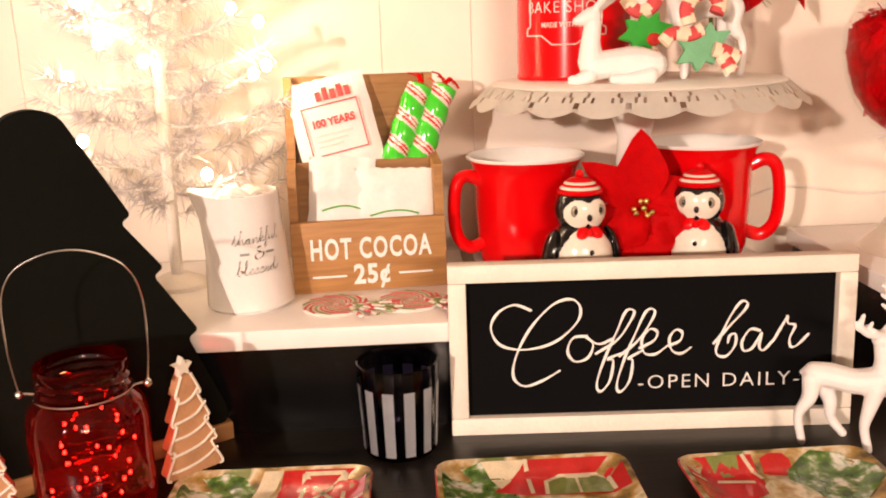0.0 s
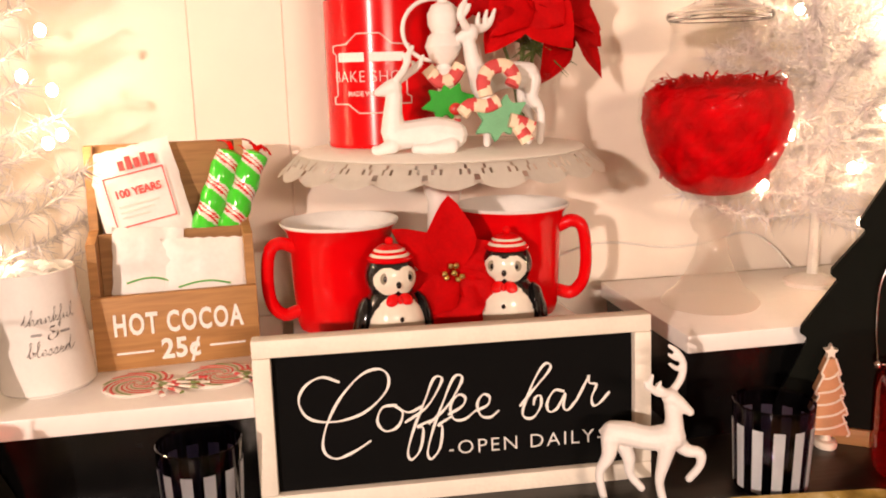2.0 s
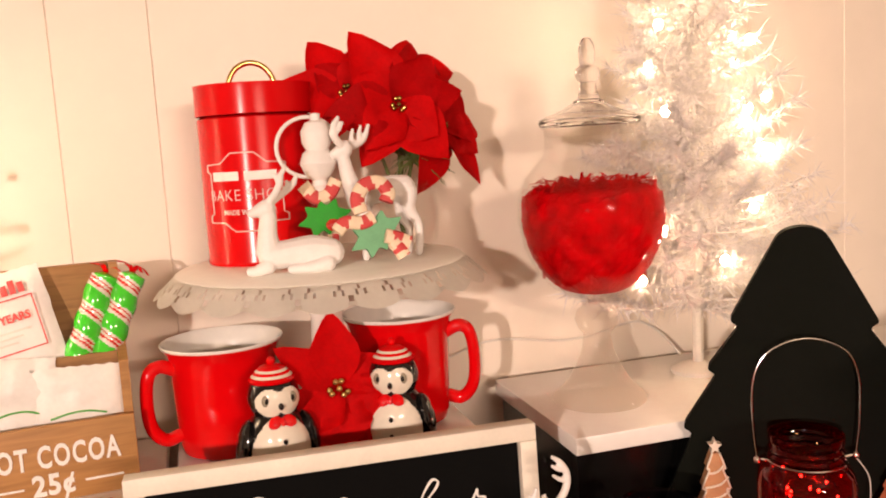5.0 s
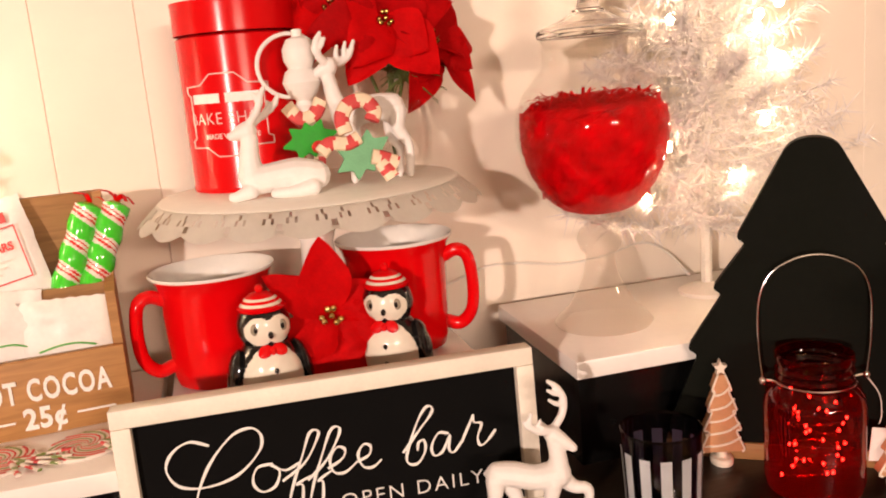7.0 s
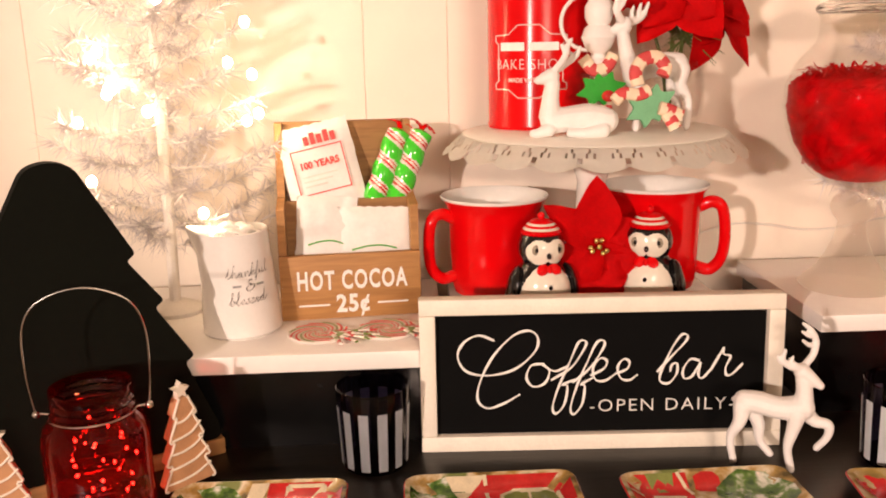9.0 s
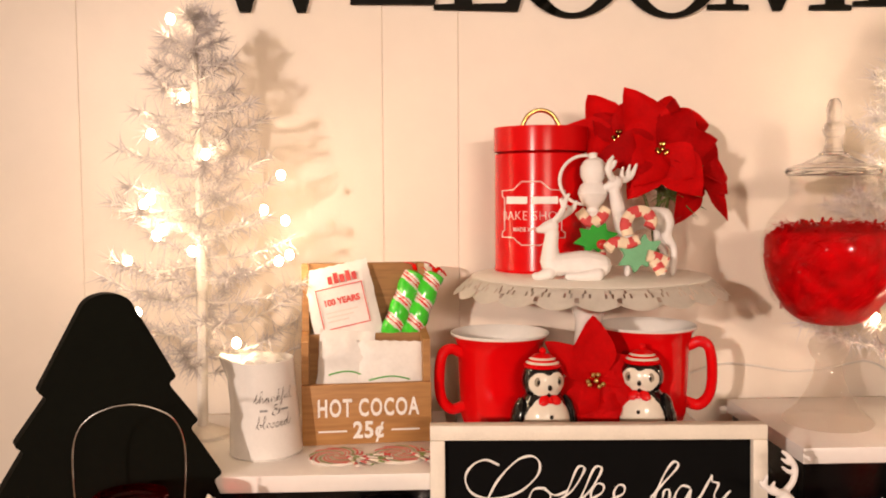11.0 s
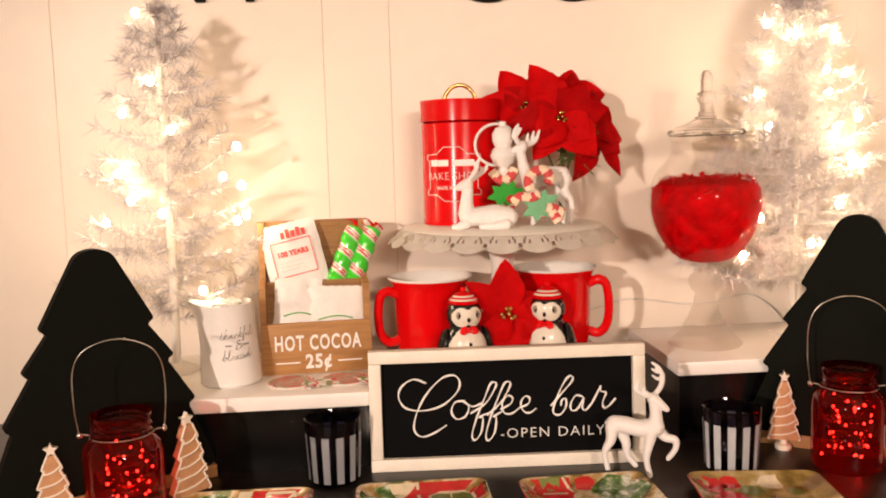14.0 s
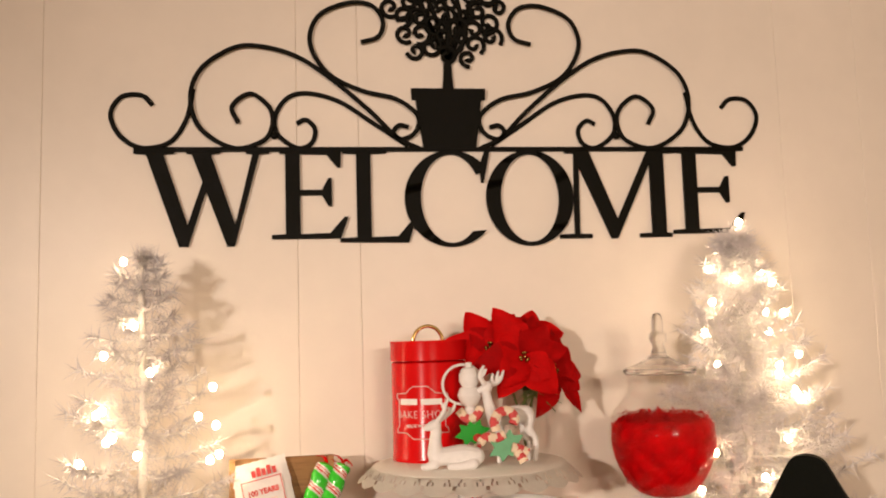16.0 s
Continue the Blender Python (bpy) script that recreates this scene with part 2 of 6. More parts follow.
# ---- builders ----
def part(name, bm, material, parent=None, label="", at=None, smooth=True, angle=38):
    me = bpy.data.meshes.new(name)
    bmesh.ops.recalc_face_normals(bm, faces=bm.faces)
    bm.to_mesh(me)
    bm.free()
    for one in material if isinstance(material, (list, tuple)) else [material]:
        me.materials.append(one)
    if smooth:
        me.polygons.foreach_set("use_smooth", [True] * len(me.polygons))
        me.set_sharp_from_angle(angle=radians(angle))
    ob = new(name, me)
    ob.parent = parent
    if at is not None:
        ob.matrix_basis = at
    if label:
        ob["label"] = label
    return ob


def thing(name, at, label, category, group="", kind=""):
    ob = new(name)
    ob.empty_display_size = 0.02
    ob.matrix_basis = at
    return tagged(ob, label, category, group, kind)


def box(bm, x0, x1, y0, y1, z0, z1, bevel=0.0, mi=0, turn=None, seg=2):
    made = bmesh.ops.create_cube(bm, size=1.0)["verts"]
    for v in made:
        v.co = Vector(((x0 + x1) / 2 + v.co.x * (x1 - x0), (y0 + y1) / 2 + v.co.y * (y1 - y0), (z0 + z1) / 2 + v.co.z * (z1 - z0)))
    faces = {f for v in made for f in v.link_faces}
    for f in faces:
        f.material_index = mi
    if bevel:
        edges = list({e for v in made for e in v.link_edges})
        out = bmesh.ops.bevel(bm, geom=edges, offset=bevel, segments=seg, affect="EDGES", profile=0.5)
        for f in out["faces"]:
            f.material_index = mi
        made = list({v for f in out["faces"] for v in f.verts} | {v for v in made if v.is_valid})
    if turn is not None:
        bmesh.ops.transform(bm, matrix=turn, verts=made)
    return made


def lathe(bm, profile, seg=32, mi=0, cx=0.0, cy=0.0, wob=None, close=False):
    """Turns a profile of (radius, height) about the upright axis."""
    rings = []
    for r, z in profile:
        if r < 1e-6:
            rings.append([bm.verts.new((cx, cy, z))])
        else:
            ring = []
            for k in range(seg):
                a = 2 * math.pi * k / seg
                rr, zz = (r, z) if wob is None else wob(r, z, a)
                ring.append(bm.verts.new((cx + rr * math.cos(a), cy + rr * math.sin(a), zz)))
            rings.append(ring)
    pairs = list(zip(rings, rings[1:])) + ([(rings[-1], rings[0])] if close else [])
    for low, high in pairs:
        for k in range(seg):
            j = (k + 1) % seg
            if len(low) == 1 and len(high) == 1:
                break
            if len(low) == 1:
                f = bm.faces.new((low[0], high[j], high[k]))
            elif len(high) == 1:
                f = bm.faces.new((low[k], low[j], high[0]))
            else:
                f = bm.faces.new((low[k], low[j], high[j], high[k]))
            f.material_index = mi
    return [v for ring in rings for v in ring]


def smooth_path(points, steps=6, closed=False):
    p = [Vector(q) for q in points]
    n, out = len(p), []
    for i in range(n if closed else n - 1):
        a, b = p[(i - 1) % n] if closed or i else p[0] * 2 - p[1], p[i]
        c = p[(i + 1) % n]
        d = p[(i + 2) % n] if closed or i + 2 < n else p[-1] * 2 - p[-2]
        for s in range(steps):
            t = s / steps
            out.append(0.5 * (2 * b + (c - a) * t + (2 * a - 5 * b + 4 * c - d) * t * t + (3 * b - a - 3 * c + d) * t**3))
    if not closed:
        out.append(p[-1])
    return out


def tube(bm, points, radius, seg=8, mi=0, closed=False, flat=1.0, up=None, caps=True):
    """Sweeps a round (or flattened) section along points; radius is a number or one for each point."""
    pts = [Vector(q) for q in points]
    n = len(pts)
    rad = radius if isinstance(radius, (list, tuple)) else [radius] * n
    side = None
    rings = []
    for i, q in enumerate(pts):
        a, b = pts[(i - 1) % n] if closed or i else pts[0], pts[(i + 1) % n] if closed or i < n - 1 else pts[-1]
        way = (b - a).normalized() if (b - a).length > 1e-9 else Vector((0, 0, 1))
        if up is not None:
            s = way.cross(Vector(up))
        else:
            s = way.cross(Vector((0, 0, 1))) if side is None else side - way * side.dot(way)
        if s.length < 1e-4:
            s = way.cross(Vector((0, 1, 0.1)))
        side = s.normalized()
        other = side.cross(way).normalized()
        rings.append([bm.verts.new(q + rad[i] * (math.cos(2 * math.pi * k / seg) * side + flat * math.sin(2 * math.pi * k / seg) * other)) for k in range(seg)])
    for low, high in list(zip(rings, rings[1:])) + ([(rings[-1], rings[0])] if closed else []):
        for k in range(seg):
            bm.faces.new((low[k], low[(k + 1) % seg], high[(k + 1) % seg], high[k])).material_index = mi
    if caps and not closed:
        bm.faces.new(rings[0]).material_index = mi
        bm.faces.new(rings[-1]).material_index = mi
    return [v for ring in rings for v in ring]


def limb(bm, points, radii, seg=12, steps=4, mi=0):
    """A tapered round limb with domed ends, for figurines."""
    pts = smooth_path(points, steps)
    rad = [radii[min(i // steps, len(radii) - 1)] * (1 - (i % steps) / steps) + radii[min(i // steps + 1, len(radii) - 1)] * (i % steps) / steps for i in range(len(pts))]
    tube(bm, pts, rad, seg, mi)
    for q, r in ((pts[0], rad[0]), (pts[-1], rad[-1])):
        ball(bm, q, (r, r, r), 10, 6, mi)


def ball(bm, centre, size, u=16, v=10, mi=0, turn=None):
    made = bmesh.ops.create_uvsphere(bm, u_segments=u, v_segments=v, radius=1.0)["verts"]
    m = Matrix.Translation(centre) @ (turn or Matrix()) @ Matrix.Diagonal((*size, 1))
    bmesh.ops.transform(bm, matrix=m, verts=made)
    for f in {f for w in made for f in w.link_faces}:
        f.material_index = mi
    return made


def slab(bm, outline, y0, y1, mi=0, holes=False):
    """An upright plate: an outline of (x, z) with thickness from y0 to y1."""
    front, back = [bm.verts.new((x, y0, z)) for x, z in outline], [bm.verts.new((x, y1, z)) for x, z in outline]
    made = [bm.faces.new(front), bm.faces.new(back[::-1])]
    n = len(outline)
    for k in range(n):
        made.append(bm.faces.new((front[k], back[k], back[(k + 1) % n], front[(k + 1) % n])))
    for f in made:
        f.material_index = mi
    return front + back


def rounded(points, r, steps=3):
    """An outline with its corners rounded off."""
    out, n = [], len(points)
    for i in range(n):
        p, a, b = Vector(points[i]), Vector(points[i - 1]), Vector(points[(i + 1) % n])
        ra = min(r, (a - p).length * 0.45, (b - p).length * 0.45)
        s, e = p + (a - p).normalized() * ra, p + (b - p).normalized() * ra
        for k in range(steps + 1):
            t = k / steps
            out.append(tuple((1 - t) ** 2 * s + 2 * t * (1 - t) * p + t * t * e))
    return out


def written(text, size, depth=0.0006, shear=0.0, stretch=1.0, bold=0.0, spacing=1.0):
    """A bmesh of writing, centred, upright in x and z, facing the camera's side (-y)."""
    data = bpy.data.curves.new("writing", "FONT")
    data.body, data.size, data.extrude, data.shear, data.offset = text, size, depth / 2, shear, bold
    data.align_x, data.align_y, data.space_character, data.resolution_u = "CENTER", "CENTER", spacing, 3
    ob = bpy.data.objects.new("writing", data)
    scene.collection.objects.link(ob)
    bpy.context.view_layer.update()
    me = bpy.data.meshes.new_from_object(ob.evaluated_get(bpy.context.evaluated_depsgraph_get()))
    bm = bmesh.new()
    bm.from_mesh(me)
    bpy.data.objects.remove(ob)
    bpy.data.curves.remove(data)
    bpy.data.meshes.remove(me)
    bmesh.ops.transform(bm, matrix=Matrix.Diagonal((stretch, 1, 1, 1)), verts=bm.verts)
    bmesh.ops.transform(bm, matrix=Matrix.Rotation(radians(90), 4, "X"), verts=bm.verts)
    return bm


def wrap(bm, radius, z_of=None):
    """Bends upright flat work round a drum of that radius whose axis stands behind it."""
    for v in bm.verts:
        a = v.co.x / radius
        r = radius - v.co.y if z_of is None else z_of(v.co.z) - v.co.y
        v.co = Vector((r * math.sin(a), -r * math.cos(a), v.co.z))
    return bm


# ---- the room ----
def block(name, x0, x1, y0, y1, z0, z1, material, label, category):
    bm = bmesh.new()
    box(bm, x0, x1, y0, y1, z0, z1)
    return tagged(part(name, bm, material, smooth=False), label, category, kind="structure")


block("floor", -2.3, 2.7, -3.1, 1.1, -0.1, 0.0, M_FLOOR, "brown wooden floor of the room", "floor")
block("ceiling", -2.3, 2.7, -3.1, 1.1, 2.45, 2.55, M_ROOM, "plain pale ceiling of the room", "ceiling")
block("wall_south", -2.3, 2.7, -3.2, -3.1, 0.0, 2.45, M_ROOM, "plain warm painted room wall", "wall")
block("wall_west", -2.4, -2.3, -3.2, 1.1, 0.0, 2.45, M_ROOM, "plain warm painted room wall", "wall")
block("wall_east", 2.7, 2.8, -3.2, 1.1, 0.0, 2.45, M_ROOM, "plain warm painted room wall", "wall")
wall = block("wall_north", -2.3, 2.7, 0.9035, 1.1, 0.0, 2.45, M_WALL, "cream painted wall of grooved wooden panelling", "wall")
grooves = [-2.3, -1.9, -1.45, -1.18, -0.78, -0.368, 0.007, 0.102, 0.80, 0.943, 1.36, 1.72, 2.2, 2.7]
for a, b in zip(grooves, grooves[1:]):
    bm = bmesh.new()
    box(bm, a + 0.0001, b - 0.0001, 0.9, 0.9045, 0.0, 2.45, 0.0008, seg=1)
    part("panel", bm, M_WALL, wall, smooth=False)

# ---- the sideboard ----
table = thing("sideboard", pose(0.24, 0.65, 0), "dark brown-black wooden sideboard against the panelled wall", "sideboard")
bm = bmesh.new()
box(bm, -0.74, 1.0, -0.27, 0.247, 0.865, 0.9, 0.004)
part("top", bm, M_TABLE, table)
bm = bmesh.new()
box(bm, -0.70, 0.96, -0.22, 0.24, 0.12, 0.8645, 0.003)
part("body", bm, M_TABLE, table)
for x in (-0.64, 0.9):
    for y in (-0.19, 0.2):
        bm = bmesh.new()
        box(bm, x - 0.03, x + 0.03, y - 0.03, y + 0.03, 0, 0.1195, 0.003)
        part("leg", bm, M_TABLE, table)


# ---- risers ----
def riser(x0, x1, y0, y1, top, thick, label):
    ob = thing("display_riser", pose((x0 + x1) / 2, (y0 + y1) / 2, 0.9), label, "riser", "display risers")
    w, d, h = (x1 - x0) / 2, (y1 - y0) / 2, top - 0.9
    bm = bmesh.new()
    box(bm, -w, w, -d, d, h - thick, h, 0.0015)
    part("top_board", bm, M_WHITE_BOARD, ob, "white top board")
    bm = bmesh.new()
    box(bm, -w + 0.006, w - 0.006, -d + 0.012, -d + 0.024, 0, h - thick - 0.0003)
    part("front_panel", bm, M_BLACK_GLOSS, ob, "glossy black front panel")
    for x in (-w + 0.006, w - 0.018):
        bm = bmesh.new()
        box(bm, x, x + 0.012, -d + 0.0245, d - 0.006, 0, h - thick - 0.0003)
        part("side_panel", bm, M_BLACK_GLOSS, ob)
    return ob


riser(-0.30, 0.082, 0.628, 0.872, 0.994, 0.017, "black lacquered display riser with a white top board")
riser(0.440, 0.98, 0.655, 0.872, 1.004, 0.017, "black lacquered display riser with a white top under the jar")
center = thing("low_riser", pose(0.232, 0.755, 0.9), "glossy white box riser under the red mugs", "riser", "display risers")
bm = bmesh.new()
box(bm, -0.14, 0.143, -0.09, 0.082, 0, 0.1, 0.004)
part("body", bm, M_WHITE_GLOSS, center)

# ---- framed sign ----
sign = thing("framed_sign", pose(0.2195, 0.607, 0.9) @ pose(0, 0, 0, -3.0, 0, -2.5), "black letter sign in a cream wooden frame, leaning back", "sign")
SW, SH, SB = 0.1632, 0.1425, 0.0145
for name, x0, x1, z0, z1 in (("frame_rail", -SW, SW, 0, SB), ("frame_rail", -SW, SW, SH - SB, SH), ("frame_stile", -SW, -SW + SB, SB + 0.0002, SH - SB - 0.0002), ("frame_stile", SW - SB, SW, SB + 0.0002, SH - SB - 0.0002)):
    bm = bmesh.new()
    box(bm, x0, x1, 0.0, 0.018, z0, z1, 0.0012)
    part(name, bm, M_FRAME, sign)
bm = bmesh.new()
box(bm, -SW + SB - 0.003, SW - SB + 0.003, 0.008, 0.012, SB - 0.003, SH - SB + 0.003)
part("board", bm, M_CHALK, sign, "flat black board", smooth=False)

# script strokes on a grid of 1000 by 400 across the black board
STROKES = []
STROKES.append([(178, 90), (130, 72), (85, 95), (66, 140), (92, 190), (160, 205), (240, 185), (300, 130), (310, 85), (285, 60), (235, 75), (175, 140), (135, 220), (125, 285), (155, 315), (205, 300), (255, 270)])
STROKES.append([(330, 170), (290, 175), (275, 215), (295, 245), (330, 235), (345, 195), (325, 172), (360, 195), (400, 180)])
STROKES.append([(345, 222), (400, 170), (440, 105), (440, 85), (420, 90), (395, 150), (370, 240), (350, 310), (360, 335), (385, 305), (395, 245), (380, 238), (420, 220)])
STROKES.append([(410, 232), (455, 175), (495, 110), (497, 86), (475, 92), (445, 160), (425, 240), (405, 315), (415, 338), (440, 305), (448, 245), (437, 238), (475, 215)])
STROKES.append([(470, 212), (510, 190), (520, 165), (500, 155), (478, 185), (485, 225), (515, 230), (550, 205)])
STROKES.append([(550, 207), (582, 192), (588, 168), (570, 160), (553, 186), (562, 222), (588, 230), (614, 212)])
STROKES.append([(668, 195), (720, 140), (762, 80), (768, 60), (748, 58), (715, 120), (680, 200), (682, 228), (710, 232), (735, 200), (735, 168), (718, 172), (712, 195)])
STROKES.append([(812, 160), (780, 155), (756, 190), (762, 218), (788, 210), (815, 165), (808, 205), (822, 218), (850, 190)])
STROKES.append([(848, 195), (885, 130), (890, 118), (893, 140), (915, 148), (900, 185), (905, 210), (925, 205), (958, 172)])
BW, BH = 2 * (SW - SB), SH - 2 * SB
for number, stroke in enumerate(STROKES):
    if number > 5:
        stroke = [(673 + (x - 668) * 0.9, z + (26 if z < 110 else 10)) for x, z in stroke]
    elif number in (2, 3):
        stroke = [(x + 13, z + 12) if z < 180 else (x + 5, z + 3) for x, z in stroke]
    bm = bmesh.new()
    pts = smooth_path([((x / 1000 - 0.5) * BW, 0.0076, SH - SB - z / 400 * BH) for x, z in stroke], 7)
    tube(bm, pts, [0.00098 + 0.00028 * math.sin(i * 0.5) for i in range(len(pts))], 6, flat=0.25, up=(0, 1, 0))
    part("script_stroke", bm, M_LETTER, sign)
part("lettering", written("-OPEN DAILY-", 0.0168, spacing=1.2, stretch=1.07, bold=-0.0002), M_LETTER, sign, "white capital letters", at=pose(0.0565, 0.0074, 0.0385))


# ---- welcome sign ----
WX, WY = 0.2445, 0.8945
welcome = thing("welcome_sign", pose(WX, WY, 1.5), "black wrought-iron welcome sign with scrolls and a topiary, on the wall", "wall sign")
TOP, T0, T1 = 0.138, -0.0022, 0.0030
bm = bmesh.new()
box(bm, -0.479, 0.484, T0 - 0.0012, T1 + 0.0008, TOP - 0.003, TOP + 0.0035, 0.0008)
part("bar", bm, M_IRON, welcome)


def letter(outline, shift=0.0):
    bm = bmesh.new()
    slab(bm, outline, T0 + shift, T1 + shift)
    part("letter", bm, M_IRON, welcome, smooth=False)


def letter_e(x, w):
    """A serifed capital with three arms."""
    a, b, r, t = x + 0.021, x + 0.043, x + w, TOP - 0.007
    foot = [(x, 0), (r - 0.006, 0), (r + 0.006, 0.033), (r, 0.033), (r - 0.022, 0.008), (b, 0.007)]
    middle = [(b, 0.067), (r - 0.034, 0.067), (r - 0.024, 0.05), (r - 0.019, 0.05), (r - 0.019, 0.093), (r - 0.024, 0.093), (r - 0.034, 0.075), (b, 0.075)]
    head = [(b, t), (r - 0.026, t - 0.001), (r - 0.010, TOP - 0.028), (r - 0.005, TOP - 0.028), (r - 0.004, TOP), (x + 0.012, TOP), (x + 0.012, TOP - 0.006), (a, t)]
    letter(foot + middle + head + [(a, 0.007), (x, 0.006)])


def bowl(bm, cx, cz, rx, rz, thick, a0, a1, shift, n=36):
    """A round letter's stroke, thick at its sides and thin above and below."""
    out, inn = [], []
    for k in range(n + 1):
        a = radians(a0 + (a1 - a0) * k / n)
        out.append((cx + rx * math.cos(a), cz + rz * math.sin(a)))
        inn.append((cx + (rx - thick) * math.cos(a - 0.1), cz + (rz - 0.006) * math.sin(a - 0.1)))
    for k in range(n):
        slab(bm, [out[k], out[k + 1], inn[k + 1], inn[k]], T0 + shift, T1 + shift)
    bmesh.ops.remove_doubles(bm, verts=bm.verts, dist=0.00001)


letter([(-0.479, TOP), (-0.420, TOP), (-0.420, 0.132), (-0.436, 0.131), (-0.400, 0.022), (-0.378, 0.088), (-0.394, 0.131), (-0.402, 0.132), (-0.402, TOP), (-0.352, TOP), (-0.352, 0.132), (-0.366, 0.131), (-0.330, 0.022), (-0.304, 0.131), (-0.314, 0.132), (-0.314, TOP),
        (-0.279, TOP), (-0.279, 0.132), (-0.294, 0.131), (-0.331, -0.010), (-0.342, -0.010), (-0.373, 0.075), (-0.399, -0.010), (-0.412, -0.010), (-0.461, 0.131), (-0.479, 0.132)])
letter_e(-0.276, 0.110)
letter([(-0.173, -0.006), (-0.068, -0.008), (-0.057, 0.026), (-0.063, 0.026), (-0.084, 0.002), (-0.125, 0.001), (-0.125, 0.131), (-0.100, 0.132), (-0.100, TOP), (-0.168, TOP), (-0.168, 0.132), (-0.147, 0.131), (-0.147, 0.001), (-0.173, 0.0)], 0.0004)
bm = bmesh.new()
bowl(bm, 0.000, 0.060, 0.073, 0.076, 0.025, 38, 318, -0.0005)
slab(bm, [(0.048, 0.085), (0.052, 0.085), (0.062, TOP - 0.004), (0.054, TOP - 0.004), (0.046, 0.112)], T0 - 0.0009, T1)
part("letter", bm, M_IRON, welcome)
bm = bmesh.new()
bowl(bm, 0.125, 0.060, 0.070, 0.076, 0.023, 0, 360, -0.0011, 48)
part("letter", bm, M_IRON, welcome)
letter([(0.184, TOP), (0.222, TOP), (0.267, 0.024), (0.322, TOP), (0.369, TOP), (0.369, 0.132), (0.347, 0.131), (0.347, 0.002), (0.356, 0.001), (0.356, -0.005), (0.303, -0.005), (0.303, 0.001), (0.324, 0.002),
        (0.324, 0.116), (0.266, -0.006), (0.256, -0.006), (0.206, 0.112), (0.204, 0.002), (0.224, 0.001), (0.224, -0.005), (0.172, -0.005), (0.172, 0.001), (0.196, 0.002), (0.199, 0.131), (0.184, 0.132)], 0.0006)
letter_e(0.359, 0.116)

SCROLLS = [
    [(452, 69), (468, 84), (497, 82), (513, 57), (504, 28), (482, 8), (456, 3), (424, 14), (402, 48), (392, 95)],
    [(325, 41), (334, 67), (307, 87), (279, 67), (273, 41), (287, 14), (332, 2), (381, 32), (396, 80), (381, 125), (337, 157), (298, 163), (241, 149), (188, 115), (127, 63), (83, 19), (48, 1)],
    [(237, 41), (223, 47), (209, 32), (215, 10), (237, 3), (266, 24), (269, 54), (250, 82), (219, 89), (171, 76), (118, 41), (66, 6)],
    [(136, 171), (108, 181), (101, 207), (120, 232), (158, 234), (202, 212), (215, 168), (188, 120), (136, 93), (83, 80), (50, 54), (53, 28), (75, 16), (88, 26), (79, 38), (64, 35)],
]
for side in (-1, 1):
    for k, s in enumerate(SCROLLS):
        bm = bmesh.new()
        pts = smooth_path([(side * x / 1000, -0.002 if k % 2 else 0.0015, TOP + z / 1000) for x, z in s], 6)
        tube(bm, pts, 0.0036, 6, flat=0.6, up=(0, 1, 0))
        part("scroll", bm, M_IRON, welcome)
    bm = bmesh.new()
    ball(bm, (side * 0.271, 0, TOP + 0.022), (0.006, 0.005, 0.006), 10, 6)
    ball(bm, (side * 0.271, 0, TOP + 0.036), (0.004, 0.004, 0.004), 10, 6)
    part("rivet", bm, M_IRON, welcome)
bm = bmesh.new()
slab(bm, [(-0.041, TOP), (0.041, TOP), (0.052, TOP + 0.08), (0.058, TOP + 0.08), (0.059, TOP + 0.097), (-0.059, TOP + 0.097), (-0.058, TOP + 0.08), (-0.052, TOP + 0.08)], -0.0045, 0.0045)
part("pot", bm, M_IRON, welcome, "flat cut-out flower pot")
bm = bmesh.new()
slab(bm, [(-0.009, TOP + 0.096), (0.009, TOP + 0.096), (0.007, TOP + 0.115), (0.006, TOP + 0.14), (-0.006, TOP + 0.14), (-0.007, TOP + 0.115)], T0, T1)
part("stem", bm, M_IRON, welcome)
rnd = random.Random(4)
CZ = TOP + 0.238
for k in range(46):
    a = k * 2.39996
    r = 0.098 * math.sqrt((k + 0.5) / 46)
    cx, cz, s, turn, spin = r * math.cos(a), CZ + r * math.sin(a), rnd.uniform(0.014, 0.021), rnd.uniform(0, 6.28), rnd.choice((-1, 1))
    bm = bmesh.new()
    pts = [(cx + s * (1 - 0.82 * q / 16) * math.cos(turn + spin * q * 0.46), rnd.uniform(-0.0005, 0.0005), cz + s * (1 - 0.82 * q / 16) * math.sin(turn + spin * q * 0.46)) for q in range(17)]
    tube(bm, pts, [0.0036] * 16 + [0.0055], 6, flat=0.7, up=(0, 1, 0))
    part("topiary_curl", bm, M_IRON, welcome)
for k in range(9):
    a = radians(-160 + 40 * k)
    bm = bmesh.new()
    tube(bm, smooth_path([(0, 0.001, CZ - 0.1), (0.03 * math.cos(a), 0.001, CZ - 0.03), (0.05 * math.cos(a + 0.5), 0.001, CZ + 0.05 * math.sin(a)), (0.085 * math.cos(a), 0.001, CZ + 0.085 * math.sin(a))], 6), 0.0038, 6, flat=0.7, up=(0, 1, 0))
    part("topiary_branch", bm, M_IRON, welcome)


